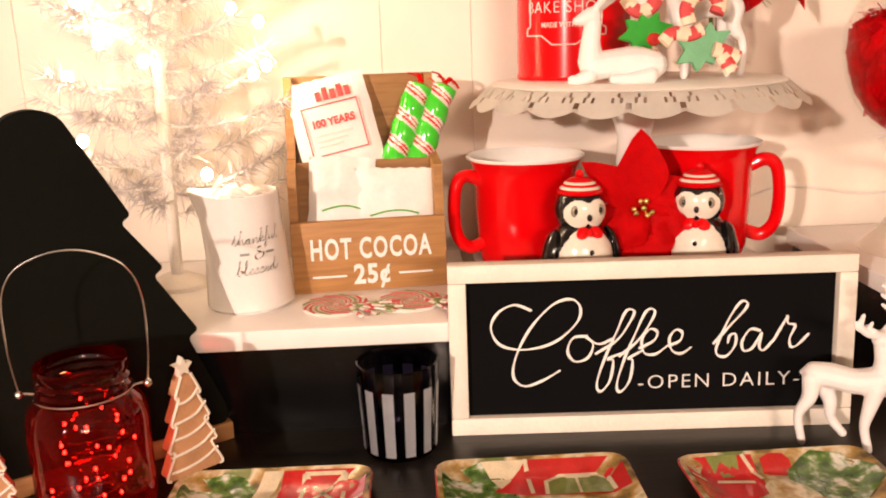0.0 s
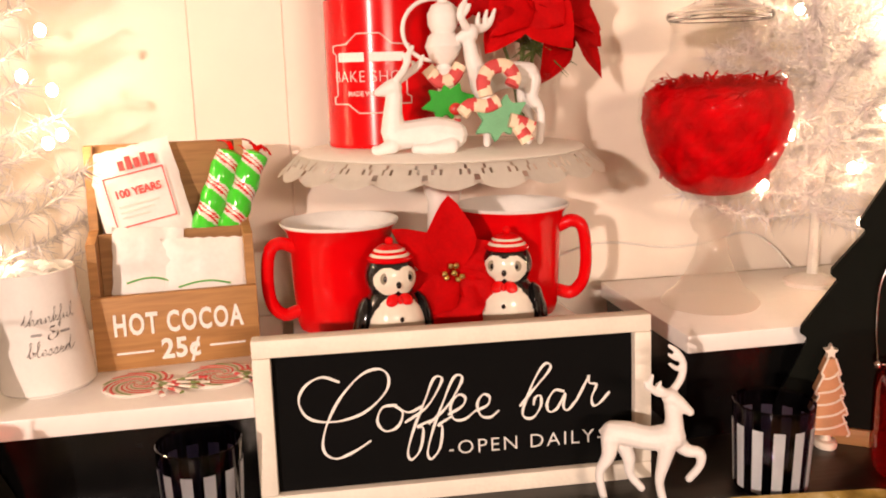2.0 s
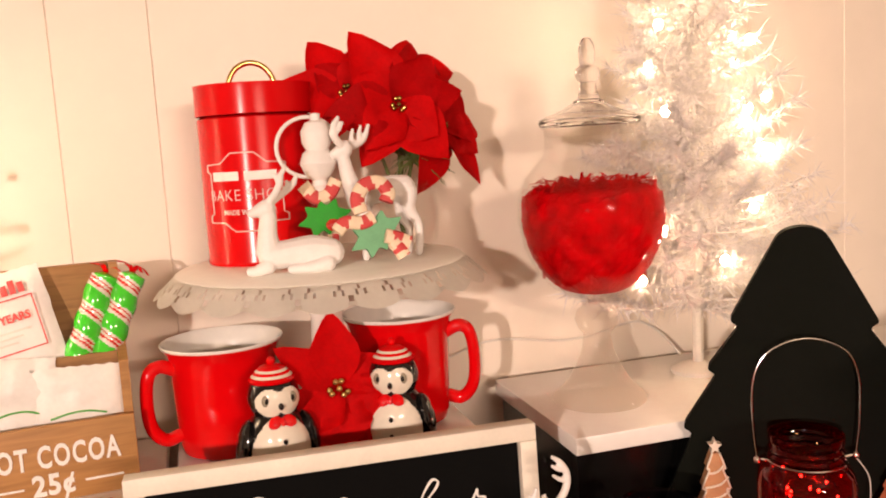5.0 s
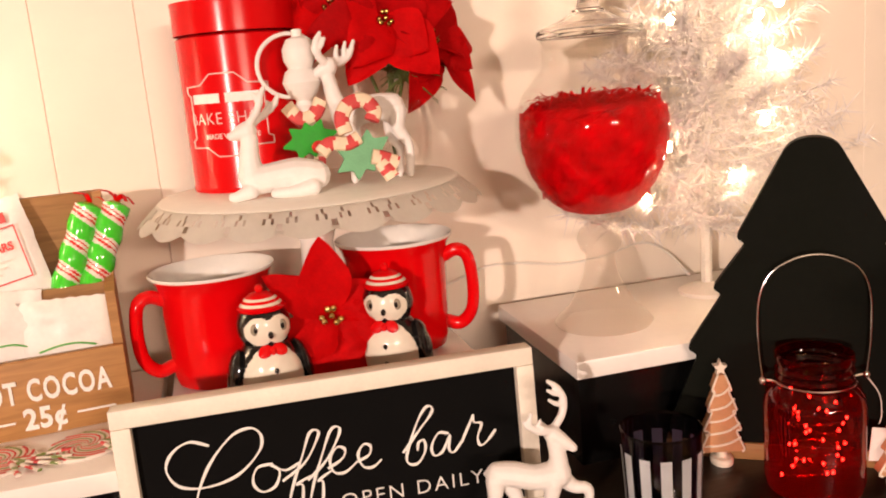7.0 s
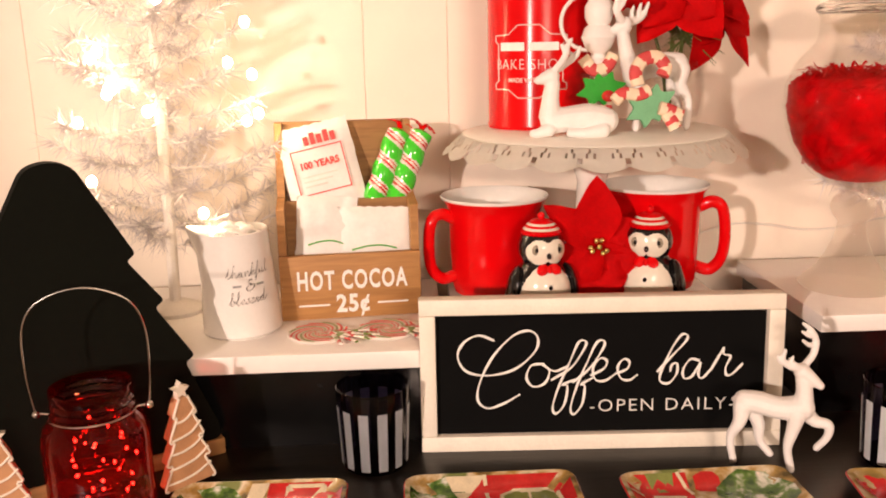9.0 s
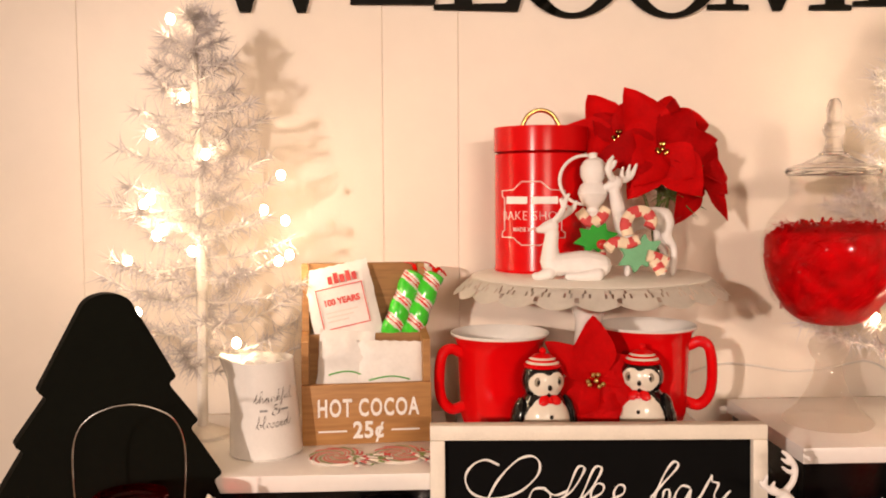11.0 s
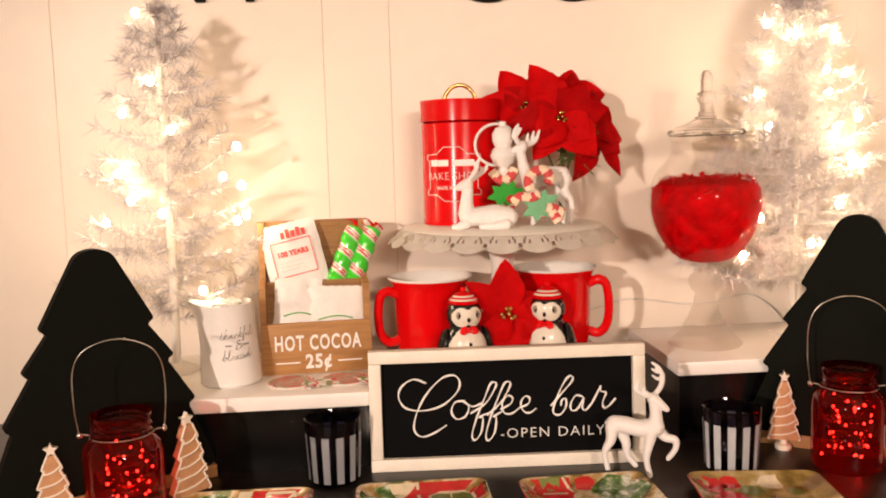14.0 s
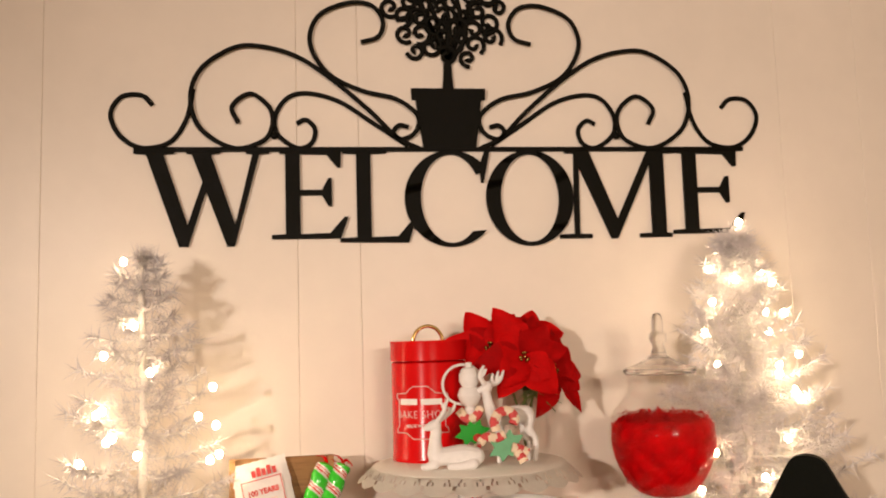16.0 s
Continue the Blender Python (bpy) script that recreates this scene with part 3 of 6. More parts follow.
# ---- cocoa crate ----
crate = thing("cocoa_crate", pose(-0.0085, 0.732, 0.994, 0, 0, 5), "tan wooden hot cocoa crate with painted white lettering", "crate")
CW = 0.0705
bm = bmesh.new()
box(bm, -CW, CW, 0, 0.008, 0, 0.066, 0.001)
part("front_board", bm, M_CRATE, crate)
bm = bmesh.new()
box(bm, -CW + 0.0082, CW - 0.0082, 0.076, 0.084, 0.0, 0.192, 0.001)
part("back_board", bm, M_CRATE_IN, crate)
bm = bmesh.new()
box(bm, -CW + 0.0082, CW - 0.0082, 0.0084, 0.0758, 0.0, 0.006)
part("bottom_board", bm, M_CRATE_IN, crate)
bm = bmesh.new()
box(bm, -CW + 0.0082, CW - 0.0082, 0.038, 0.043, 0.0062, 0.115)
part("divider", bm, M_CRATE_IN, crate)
for x in (-CW, CW - 0.008):
    bm = bmesh.new()
    made = slab(bm, [(0.0084, 0), (0.084, 0), (0.084, 0.192), (0.066, 0.192), (0.05, 0.118), (0.0084, 0.112)], x, x + 0.008)
    for v in made:
        v.co = Vector((v.co.y, v.co.x, v.co.z))
    part("side_board", bm, M_CRATE, crate)
part("lettering", written("HOT COCOA", 0.0268, stretch=0.605, bold=0.0007, spacing=1.16), M_LETTER, crate, "white stencilled capitals", at=pose(0.001, -0.0008, 0.0395))
part("lettering", written("25¢", 0.0250, stretch=0.86, bold=0.0008, spacing=1.1), M_LETTER, crate, at=pose(0.001, -0.0008, 0.0150))
for x in (-0.0375, 0.0415):
    bm = bmesh.new()
    box(bm, x - 0.0155, x + 0.0155, -0.0007, 0.0, 0.014, 0.0158)
    part("painted_line", bm, M_LETTER, crate)


def sachet(at, w, h, label, thick=0.006, seed=1):
    """A filled paper sachet with crimped, crumpled edges."""
    ob = thing("sachet", at, label, "packet", "drink sachets")
    rnd = random.Random(seed)
    bm = bmesh.new()
    nx, nz = 14, 16
    grid = {}
    for s in (-1, 1):
        for i in range(nx + 1):
            for j in range(nz + 1):
                u, v = i / nx, j / nz
                puff = (math.sin(math.pi * u) * math.sin(math.pi * v)) ** 0.5 if 0 < u < 1 and 0 < v < 1 else 0
                edge = i in (0, nx) or j in (0, nz)
                wig = 0.0016 * noise.noise(Vector((u * 5, v * 5, seed))) + 0.0012 * noise.noise(Vector((u * 14, v * 14, seed + 3)))
                key = (0, i, j) if edge else (s, i, j)
                if key not in grid:
                    zig = 0.0005 * (-1) ** i if j in (0, nz) else 0
                    grid[key] = bm.verts.new(((u - 0.5) * w + wig, s * thick * puff * (0 if edge else 1) + wig, v * h + zig))
        for i in range(nx):
            for j in range(nz):
                q = [grid.get((s, a, b)) or grid[(0, a, b)] for a, b in ((i, j), (i + 1, j), (i + 1, j + 1), (i, j + 1))]
                bm.faces.new(q)
    part("pouch", bm, M_PACKET, ob, angle=60)
    return ob


tall = sachet(pose(-0.024, 0.775, 1.081, -12, -12, 6), 0.077, 0.108, "white paper cocoa sachet with red print, standing in the crate", 0.005, 3)
for z, h in ((0.082, 0.0012), (0.036, 0.0012)):
    bm = bmesh.new()
    box(bm, -0.027, 0.027, -0.0075, -0.0066, z, z + h)
    part("print_border", bm, M_PACKET_RED, tall, "thin red printed line")
for x in (-0.027, 0.0258):
    bm = bmesh.new()
    box(bm, x, x + 0.0012, -0.0075, -0.0066, 0.0373, 0.0819)
    part("print_border", bm, M_PACKET_RED, tall)
bm = bmesh.new()
for k, x in enumerate((-0.008, -0.001, 0.006, 0.013, 0.02)):
    box(bm, x - 0.0026, x + 0.0026, -0.0074, -0.0066, 0.0865, 0.0985 if k in (1, 3) else 0.0955, 0.0002)
part("logo_shape", bm, M_PACKET_RED, tall, "red printed mark")
part("lettering", written("100 YEARS", 0.0098, stretch=0.92, bold=0.0004), M_PACKET_RED, tall, at=pose(0, -0.0074, 0.066))
for k in range(3):
    bm = bmesh.new()
    box(bm, -0.02, 0.016 - 0.006 * k, -0.0073, -0.0066, 0.054 - 0.005 * k, 0.0556 - 0.005 * k)
    part("print_bar", bm, M_PALE_PRINT, tall)
for k, (x, y, w, turn) in enumerate(((-0.036, 0.758, 0.062, 4), (0.014, 0.757, 0.076, 2))):
    low = sachet(pose(x, y, 1.028 - 0.006 * k, -6, turn, turn), w, 0.086 - 0.006 * k, "plain white paper sachet with faint green print, in the crate", 0.006, 7 + k)
    bm = bmesh.new()
    tube(bm, smooth_path([(-w * 0.3, -0.0062, 0.036), (-w * 0.1, -0.0066, 0.040), (w * 0.1, -0.0066, 0.041), (w * 0.3, -0.0062, 0.038)], 5), 0.0009, 5)
    part("print_bar", bm, M_PACKET_GREEN, low)


def candy_stick(at, seed):
    """A wrapped candy stick with raised green, white and red spiral bands."""
    ob = thing("candy_stick", at, "glossy green and white spiral candy stick with red ribbon", "candy", "candy sticks")
    r, h = 0.0125, 0.092
    bm = bmesh.new()
    seg, rows = 24, 72
    ring = []
    for j in range(rows + 1):
        z = h * j / rows
        cap = min(1.0, math.sqrt(max(0.0, min(z, h - z) / 0.004)) if min(z, h - z) < 0.004 else 1.0)
        ring.append([])
        for k in range(seg):
            a = 2 * math.pi * k / seg
            ph = (z / 0.026 + k / seg) % 1
            rr = r * max(cap, 0.3) * (1 + 0.07 * math.cos(2 * math.pi * (ph - 0.3)))
            ring[-1].append(bm.verts.new((rr * math.cos(a), rr * math.sin(a), z)))
    for j in range(rows):
        for k in range(seg):
            f = bm.faces.new((ring[j][k], ring[j][(k + 1) % seg], ring[j + 1][(k + 1) % seg], ring[j + 1][k]))
            ph = ((j + 0.5) / rows * h / 0.026 + (k + 0.5) / seg) % 1
            f.material_index = 0 if ph < 0.58 else (2 if 0.7 < ph < 0.78 or 0.86 < ph < 0.92 else 1)
    bm.faces.new(ring[0])
    bm.faces.new(ring[-1])
    part("stick", bm, [M_CANDY_GREEN, M_CANDY_WHITE, M_CANDY_RED], ob)
    bm = bmesh.new()
    rnd = random.Random(seed)
    for k in range(4):
        a = k * 1.6 + seed
        tube(bm, smooth_path([(0, 0, h), (0.008 * math.cos(a), 0.005 * math.sin(a), h + 0.006), (0.017 * math.cos(a), 0.009 * math.sin(a), h + rnd.uniform(0.001, 0.006))], 5), 0.003, 6, flat=0.25)
    part("ribbon", bm, M_RED_GLAZE, ob, "curled red ribbon")
    return ob


candy_stick(pose(0.0115, 0.783, 1.094, -14, 22, 0), 1)
candy_stick(pose(0.0345, 0.785, 1.092, -14, 22, 0), 2)


def lollipop(at):
    """A flat swirl lollipop: curled stripes run in to the middle, and a fan of striped sticks makes its bow."""
    ob = thing("lollipop_ornament", at, "flat red, green and white swirl lollipop ornament lying on the riser", "ornament", "swirl ornaments")
    bm = bmesh.new()
    lathe(bm, [(0, 0), (0.0285, 0), (0.0295, 0.0012), (0.0285, 0.0026), (0, 0.0026)], 40)
    part("disc", bm, M_CANDY_WHITE, ob)
    for k in range(12):
        bm = bmesh.new()
        pts = []
        for q in range(2, 19):
            r, a = 0.0284 * q / 18, 2 * math.pi * k / 12 + 3.6 * (q / 18) ** 0.8
            pts.append((r * math.cos(a), r * math.sin(a), 0.0027))
        tube(bm, pts, [0.0003 + 0.0010 * q / 18 for q in range(2, 19)], 6, flat=0.35, up=(0, 0, 1))
        part("swirl", bm, M_CANDY_OLIVE if k % 3 == 2 else M_CANE_RED, ob)
    for k, (a, s) in enumerate(((-72, 0.92), (-50, 1.0), (-30, 1.12), (-12, 1.2), (8, 1.1))):
        a = radians(a)
        bm = bmesh.new()
        path = [Vector((0.012 + 0.040 * s * q / 12 * math.cos(a), -0.006 + 0.036 * s * q / 12 * math.sin(a), 0.0042 - 0.0012 * q / 12)) for q in range(13)]
        tube(bm, path, 0.0026, 6, flat=0.45, up=(0, 0, 1))
        for f in bm.faces:
            near = min(range(13), key=lambda i: (path[i] - f.calc_center_median()).length_squared)
            f.material_index = (0, 1, 0, 2)[(near // 2 + k) % 4]
        part("bow_stick", bm, [M_CANDY_WHITE, M_CANE_RED, M_CANDY_OLIVE], ob, "striped bow end")
    return ob


lollipop(pose(-0.038, 0.682, 0.9942))
lollipop(pose(0.027, 0.686, 0.9942, 0, 0, 12))

# ---- jug ----
jug = thing("milk_jug", pose(-0.114, 0.708, 0.994, 0, -1.5, 8) @ Matrix.Diagonal((0.88, 0.88, 1.0, 1)), "white ceramic milk jug with black script, on the riser", "jug")


def jug_spout(r, z, a):
    pull = max(0.0, math.cos(a - math.pi)) ** 8 * max(0.0, (z - 0.068) / 0.032)
    return r * (1 + 0.38 * pull), z + 0.006 * pull


bm = bmesh.new()
lathe(bm, [(0, 0.002), (0.040, 0.0), (0.0435, 0.003), (0.0425, 0.02), (0.040, 0.05), (0.0375, 0.078), (0.037, 0.1), (0.0355, 0.1008), (0.0348, 0.099), (0.0352, 0.078), (0.038, 0.05), (0.040, 0.02), (0.038, 0.006), (0, 0.005)], 48, wob=jug_spout)
part("body", bm, M_WHITE_CER, jug)
bm = bmesh.new()
tube(bm, smooth_path([(0.004, 0.035, 0.085), (0.006, 0.060, 0.088), (0.007, 0.068, 0.06), (0.006, 0.056, 0.03), (0.004, 0.039, 0.025)], 6), 0.0055, 10, flat=0.7)
part("handle", bm, M_WHITE_CER, jug)
CURSIVE = {}
CURSIVE["t"] = [(0, 0.2), (0.35, 1.0), (0.6, 2.0), (0.45, 1.0), (0.45, 0.2), (0.7, 0), (1.0, 0.35)]
CURSIVE["h"] = [(0, 0.2), (0.5, 1.4), (0.75, 2.3), (0.5, 2.4), (0.4, 1.2), (0.35, 0), (0.6, 0.8), (0.9, 0.95), (1.0, 0.4), (1.15, 0), (1.4, 0.3)]
CURSIVE["a"] = [(0, 0.3), (0.7, 0.95), (0.35, 0.95), (0.1, 0.4), (0.4, 0), (0.75, 0.5), (0.85, 0.95), (0.8, 0.2), (1.0, 0), (1.2, 0.3)]
CURSIVE["n"] = [(0, 0.2), (0.25, 0.95), (0.3, 0), (0.55, 0.8), (0.85, 0.95), (0.9, 0.3), (1.05, 0), (1.25, 0.3)]
CURSIVE["k"] = [(0, 0.2), (0.5, 1.5), (0.7, 2.3), (0.45, 2.3), (0.35, 1.2), (0.3, 0), (0.55, 0.8), (0.9, 0.9), (0.6, 0.5), (0.85, 0.05), (1.15, 0.3)]
CURSIVE["f"] = [(0, 0.2), (0.5, 1.5), (0.75, 2.3), (0.5, 2.4), (0.35, 1.2), (0.2, -0.6), (0.05, -1.1), (-0.1, -0.7), (0.35, 0), (0.8, 0.35)]
CURSIVE["u"] = [(0, 0.3), (0.2, 0.95), (0.2, 0.2), (0.45, 0), (0.8, 0.4), (0.85, 0.95), (0.85, 0.2), (1.05, 0), (1.25, 0.3)]
CURSIVE["l"] = [(0, 0.2), (0.5, 1.4), (0.65, 2.3), (0.4, 2.3), (0.3, 1.0), (0.4, 0.1), (0.65, 0), (0.9, 0.3)]
CURSIVE["b"] = [(0, 0.2), (0.5, 1.5), (0.65, 2.3), (0.4, 2.3), (0.3, 1.0), (0.35, 0.1), (0.7, 0.05), (0.9, 0.6), (0.7, 0.95), (0.75, 0.7), (1.1, 0.75)]
CURSIVE["e"] = [(0, 0.3), (0.6, 0.6), (0.5, 0.95), (0.2, 0.8), (0.15, 0.25), (0.45, 0), (0.85, 0.3)]
CURSIVE["s"] = [(0, 0.2), (0.45, 1.0), (0.55, 0.5), (0.4, 0), (0.1, 0.1), (0.5, 0.05), (0.85, 0.3)]
CURSIVE["d"] = [(0, 0.3), (0.7, 0.95), (0.35, 0.95), (0.1, 0.4), (0.4, 0), (0.75, 0.6), (1.1, 2.3), (0.85, 1.2), (0.85, 0.1), (1.05, 0), (1.5, 0.5), (1.9, 0.9)]
CURSIVE["&"] = [(0.9, 2.0), (0.3, 1.9), (0.2, 1.4), (0.8, 1.1), (0.1, 0.9), (-0.1, 0.3), (0.5, 0.0), (1.2, 0.5), (1.3, 1.1), (0.9, 0.9)]


def jug_radius(z):
    return 0.0434 - (z - 0.02) * 0.085


def jug_script(text, unit, z, x, pen):
    """A word in joined handwriting, wrapped on the jug's side."""
    line, at = [], 0.0
    for letter in text:
        line += [(at + px, pz) for px, pz in CURSIVE[letter]]
        at += CURSIVE[letter][-1][0]
    bm = bmesh.new()
    path = smooth_path([((px - at / 2 + 0.12 * pz) * unit + x, 0.0, z + pz * unit * 0.85 + (px - at / 2) * unit * 0.05) for px, pz in line], 4)
    tube(bm, path, [pen * (1.0 + 0.7 * math.sin(i * 0.7)) for i in range(len(path))], 5, flat=0.4, up=(0, 1, 0))
    part("script", wrap(bm, 0.0412, jug_radius), M_INK, jug, at=pose(0, 0, 0, 0, 0, 15))


jug_script("thankful", 0.0056, 0.0615, 0.002, 0.00024)
jug_script("&", 0.0062, 0.0475, 0.002, 0.00038)
jug_script("blessed", 0.0060, 0.0355, 0.001, 0.00024)
for x in (-0.011, 0.015):
    bm = bmesh.new()
    box(bm, x - 0.0045, x + 0.0045, -0.0002, 0.0003, 0.0515, 0.0535)
    part("script_flourish", wrap(bm, 0.0412, jug_radius), M_GREY_INK, jug, at=pose(0, 0, 0, 0, 0, 15))
bm = bmesh.new()
rnd = random.Random(9)
for k in range(9):
    a = rnd.uniform(0, 6.28)
    tube(bm, smooth_path([(0.02 * math.cos(a), 0.02 * math.sin(a), 0.085), (0.016 * math.cos(a + 1), 0.016 * math.sin(a + 1), 0.099 + rnd.uniform(0, 0.005)), (0.024 * math.cos(a + 2), 0.024 * math.sin(a + 2), 0.094)], 4), 0.007, 7, flat=0.45)
tagged(part("tissue_filling", bm, M_PACKET, None, at=jug.matrix_basis.copy()), "crumpled white tissue stuffed in the jug", "tissue")


# ---- mugs ----
def mug(at):
    ob = thing("mug", at, "large glossy red enamel-style mug with white inside", "mug", "red mugs")
    bm = bmesh.new()
    out = [(0, 0.002), (0.036, 0.0), (0.042, 0.004), (0.0445, 0.012), (0.0465, 0.05), (0.0475, 0.082), (0.0515, 0.0925), (0.0545, 0.0955)]
    inn = [(0.0552, 0.0972), (0.0545, 0.0982), (0.0515, 0.0962), (0.0455, 0.085), (0.0440, 0.05), (0.0415, 0.012), (0.036, 0.006), (0, 0.005)]
    lathe(bm, out + inn, 56)
    for i, f in enumerate(bm.faces):
        f.material_index = 1 if i // 56 >= len(out) - 1 else 0
    part("body", bm, [M_RED_GLAZE, M_WHITE_CER], ob)
    bm = bmesh.new()
    tube(bm, smooth_path([(0.045, 0, 0.078), (0.058, 0, 0.083), (0.068, 0, 0.077), (0.0715, 0, 0.055), (0.069, 0, 0.032), (0.058, 0, 0.020), (0.0435, 0, 0.022)], 6), 0.0058, 12, flat=1.25, up=(0, 1, 0))
    part("handle", bm, M_RED_GLAZE, ob)
    return ob


first = mug(pose(0.142, 0.786, 1.0002, 0, 0, 196) @ Matrix.Diagonal((1.03, 1.03, 1.09, 1)))
copy_thing(first, pose(0.314, 0.79, 1.0002, 0, 0, -22) @ Matrix.Diagonal((1.0, 1.0, 1.06, 1)))


# ---- penguin shakers ----
def penguin(at, label):
    bm = bmesh.new()
    prof = [(0, 0), (0.021, 0), (0.0245, 0.004), (0.0262, 0.014), (0.0248, 0.026), (0.0195, 0.036), (0.0192, 0.039), (0.0225, 0.048), (0.0222, 0.057), (0.0178, 0.066), (0.009, 0.071), (0, 0.072)]
    dense = [tuple(p)[:2] for p in smooth_path([(r, z, 0) for r, z in prof], 9)]
    lathe(bm, [(max(r, 0), z) for r, z in dense], 112)
    for f in bm.faces:
        c = f.calc_center_median()
        a = math.degrees(math.atan2(c.x, -c.y))
        belly = c.z < 0.0375 and abs(a) < 62 and ((a / 62) ** 2 + ((c.z - 0.014) / 0.026) ** 2) < 1.0
        face = c.z > 0.038 and c.z < 0.064 and (((abs(a) - 24) / 34) ** 2 + ((c.z - 0.051) / 0.0115) ** 2) < 1.0
        f.material_index = 1 if belly or face else 0
    for s in (-1, 1):
        ball(bm, (s * 0.0115, -0.0188, 0.0535), (0.0037, 0.0022, 0.0048), 12, 8, 3)
        ball(bm, (s * 0.0112, -0.0206, 0.0535), (0.0018, 0.001, 0.0025), 8, 6, 0)
        ball(bm, (s * 0.0058, -0.0222, 0.0368), (0.0056, 0.0028, 0.0042), 12, 8, 2, Matrix.Rotation(s * 0.25, 4, "Y"))
        ball(bm, (s * 0.0262, -0.003, 0.022), (0.0055, 0.011, 0.0155), 12, 8, 0, Matrix.Rotation(-s * 0.3, 4, "Y"))
    ball(bm, (0, -0.0238, 0.0368), (0.0026, 0.0026, 0.0028), 10, 6, 2)
    ball(bm, (0, -0.0232, 0.0482), (0.0024, 0.0034, 0.0030), 12, 8, 0)
    for z, y in ((0.0245, -0.0259), (0.0135, -0.0268)):
        ball(bm, (0, y, z), (0.0018, 0.0012, 0.0018), 10, 6, 0)
    lathe(bm, [(0.0, 0.066), (0.0215, 0.0655), (0.0225, 0.0675), (0.019, 0.0695)], 32, 2)
    lathe(bm, [(0.0195, 0.0695), (0.0175, 0.0715)], 32, 1)
    lathe(bm, [(0.0175, 0.0715), (0.0155, 0.0735)], 32, 2)
    lathe(bm, [(0.0155, 0.0735), (0.0135, 0.0752)], 32, 1)
    lathe(bm, [(0.0135, 0.0752), (0.011, 0.0772), (0.007, 0.0786), (0, 0.079)], 32, 2)
    ball(bm, (0, 0, 0.0812), (0.0042, 0.0042, 0.0036), 12, 8, 2)
    for v in bm.verts:
        z = v.co.z
        k = 1.06 if z < 0.034 else 0.94 if 0.039 < z < 0.0652 else 0.86 if z >= 0.0652 else 1.06 - 0.12 * (z - 0.034) / 0.005
        v.co = Vector((v.co.x * k, v.co.y * k, z * 1.16 if z < 0.0368 else 0.0427 + (z - 0.0368) * 0.88))
    ob = part("penguin_shaker", bm, [M_BLACK_CER, M_CREAM_CER, M_RED_GLAZE, M_BEIGE_EYE], None, at=at)
    return tagged(ob, label, "shaker", "penguin shakers")


penguin(pose(0.179, 0.705, 1.0002, 0, 0, 10) @ Matrix.Diagonal((1.07, 1.08, 1.21, 1)), "glossy ceramic penguin shaker with a striped red hat")
penguin(pose(0.290, 0.720, 1.0002, 0, 0, -22) @ Matrix.Diagonal((1.07, 1.08, 1.21, 1)), "glossy ceramic penguin shaker in a striped red hat beside a mug")


# ---- poinsettias ----
def petal(bm, root, way, length, width, droop, mi=0, twist=0.0, fold=0.25, face=(0, 0, 1)):
    """A pointed petal with a folded midrib and wavy edge."""
    way = Vector(way).normalized()
    side = way.cross(Vector(face))
    side = (side if side.length > 0.05 else way.cross(Vector((0, 1, 0)))).normalized()
    side = Matrix.Rotation(twist, 3, way) @ side
    up = side.cross(way).normalized()
    rows, nrow = [], 9
    for i in range(nrow + 1):
        t = i / nrow
        w = width * (math.sin(math.pi * (t * 0.85 + 0.075)) ** 0.9 if t < 0.5 else (1 - (t - 0.5) / 0.5) ** 0.75)
        mid = Vector(root) + way * length * t + up * (-droop * length * t * t)
        rows.append([bm.verts.new(mid + side * w * s * 0.5 + up * (fold * abs(s) * w * 0.5 + 0.05 * w * math.sin(9 * t + 5 * s))) for s in (-1, -0.5, 0, 0.5, 1)])
    for a, b in zip(rows, rows[1:]):
        for k in range(4):
            bm.faces.new((a[k], a[k + 1], b[k + 1], b[k])).material_index = mi


def thick_petal(parent, *args, **kw):
    m = kw.pop("material", M_RED_FELT)
    bm = bmesh.new()
    petal(bm, *args, **kw)
    bmesh.ops.solidify(bm, geom=bm.faces[:], thickness=0.0006)
    return part("petal", bm, m, parent, angle=70)


def flower_head(ob, centre, aim, size, seed, count=7):
    """A poinsettia head: two whorls of pointed petals round gold berries."""
    rnd = random.Random(seed)
    base = Vector(aim).to_track_quat("Z", "Y").to_matrix()
    for ringno, (n, reach, lift) in enumerate(((count, 1.0, 0.18), (count - 2, 0.68, 0.55))):
        for k in range(n):
            a = 2 * math.pi * (k + 0.5 * ringno) / n + rnd.uniform(-0.15, 0.15)
            way = base @ Vector((math.cos(a), math.sin(a), 0.6 * lift + rnd.uniform(-0.15, 0.15)))
            thick_petal(ob, centre, way, size * reach * rnd.uniform(0.85, 1.1), size * 0.66 * rnd.uniform(0.85, 1.1), rnd.uniform(0.05, 0.3), twist=rnd.uniform(-0.4, 0.4), face=aim, material=rnd.choice((M_RED_FELT, M_RED_FELT, M_RED_FELT_DARK)))
    for k in range(7):
        bm = bmesh.new()
        ball(bm, Vector(centre) + base @ Vector((0.006 * math.cos(k * 1.9) * (k > 0), 0.006 * math.sin(k * 1.9) * (k > 0), 0.006)), (0.0024, 0.0024, 0.0026), 8, 6)
        part("berry", bm, M_BERRY, ob, "dark gold berry")


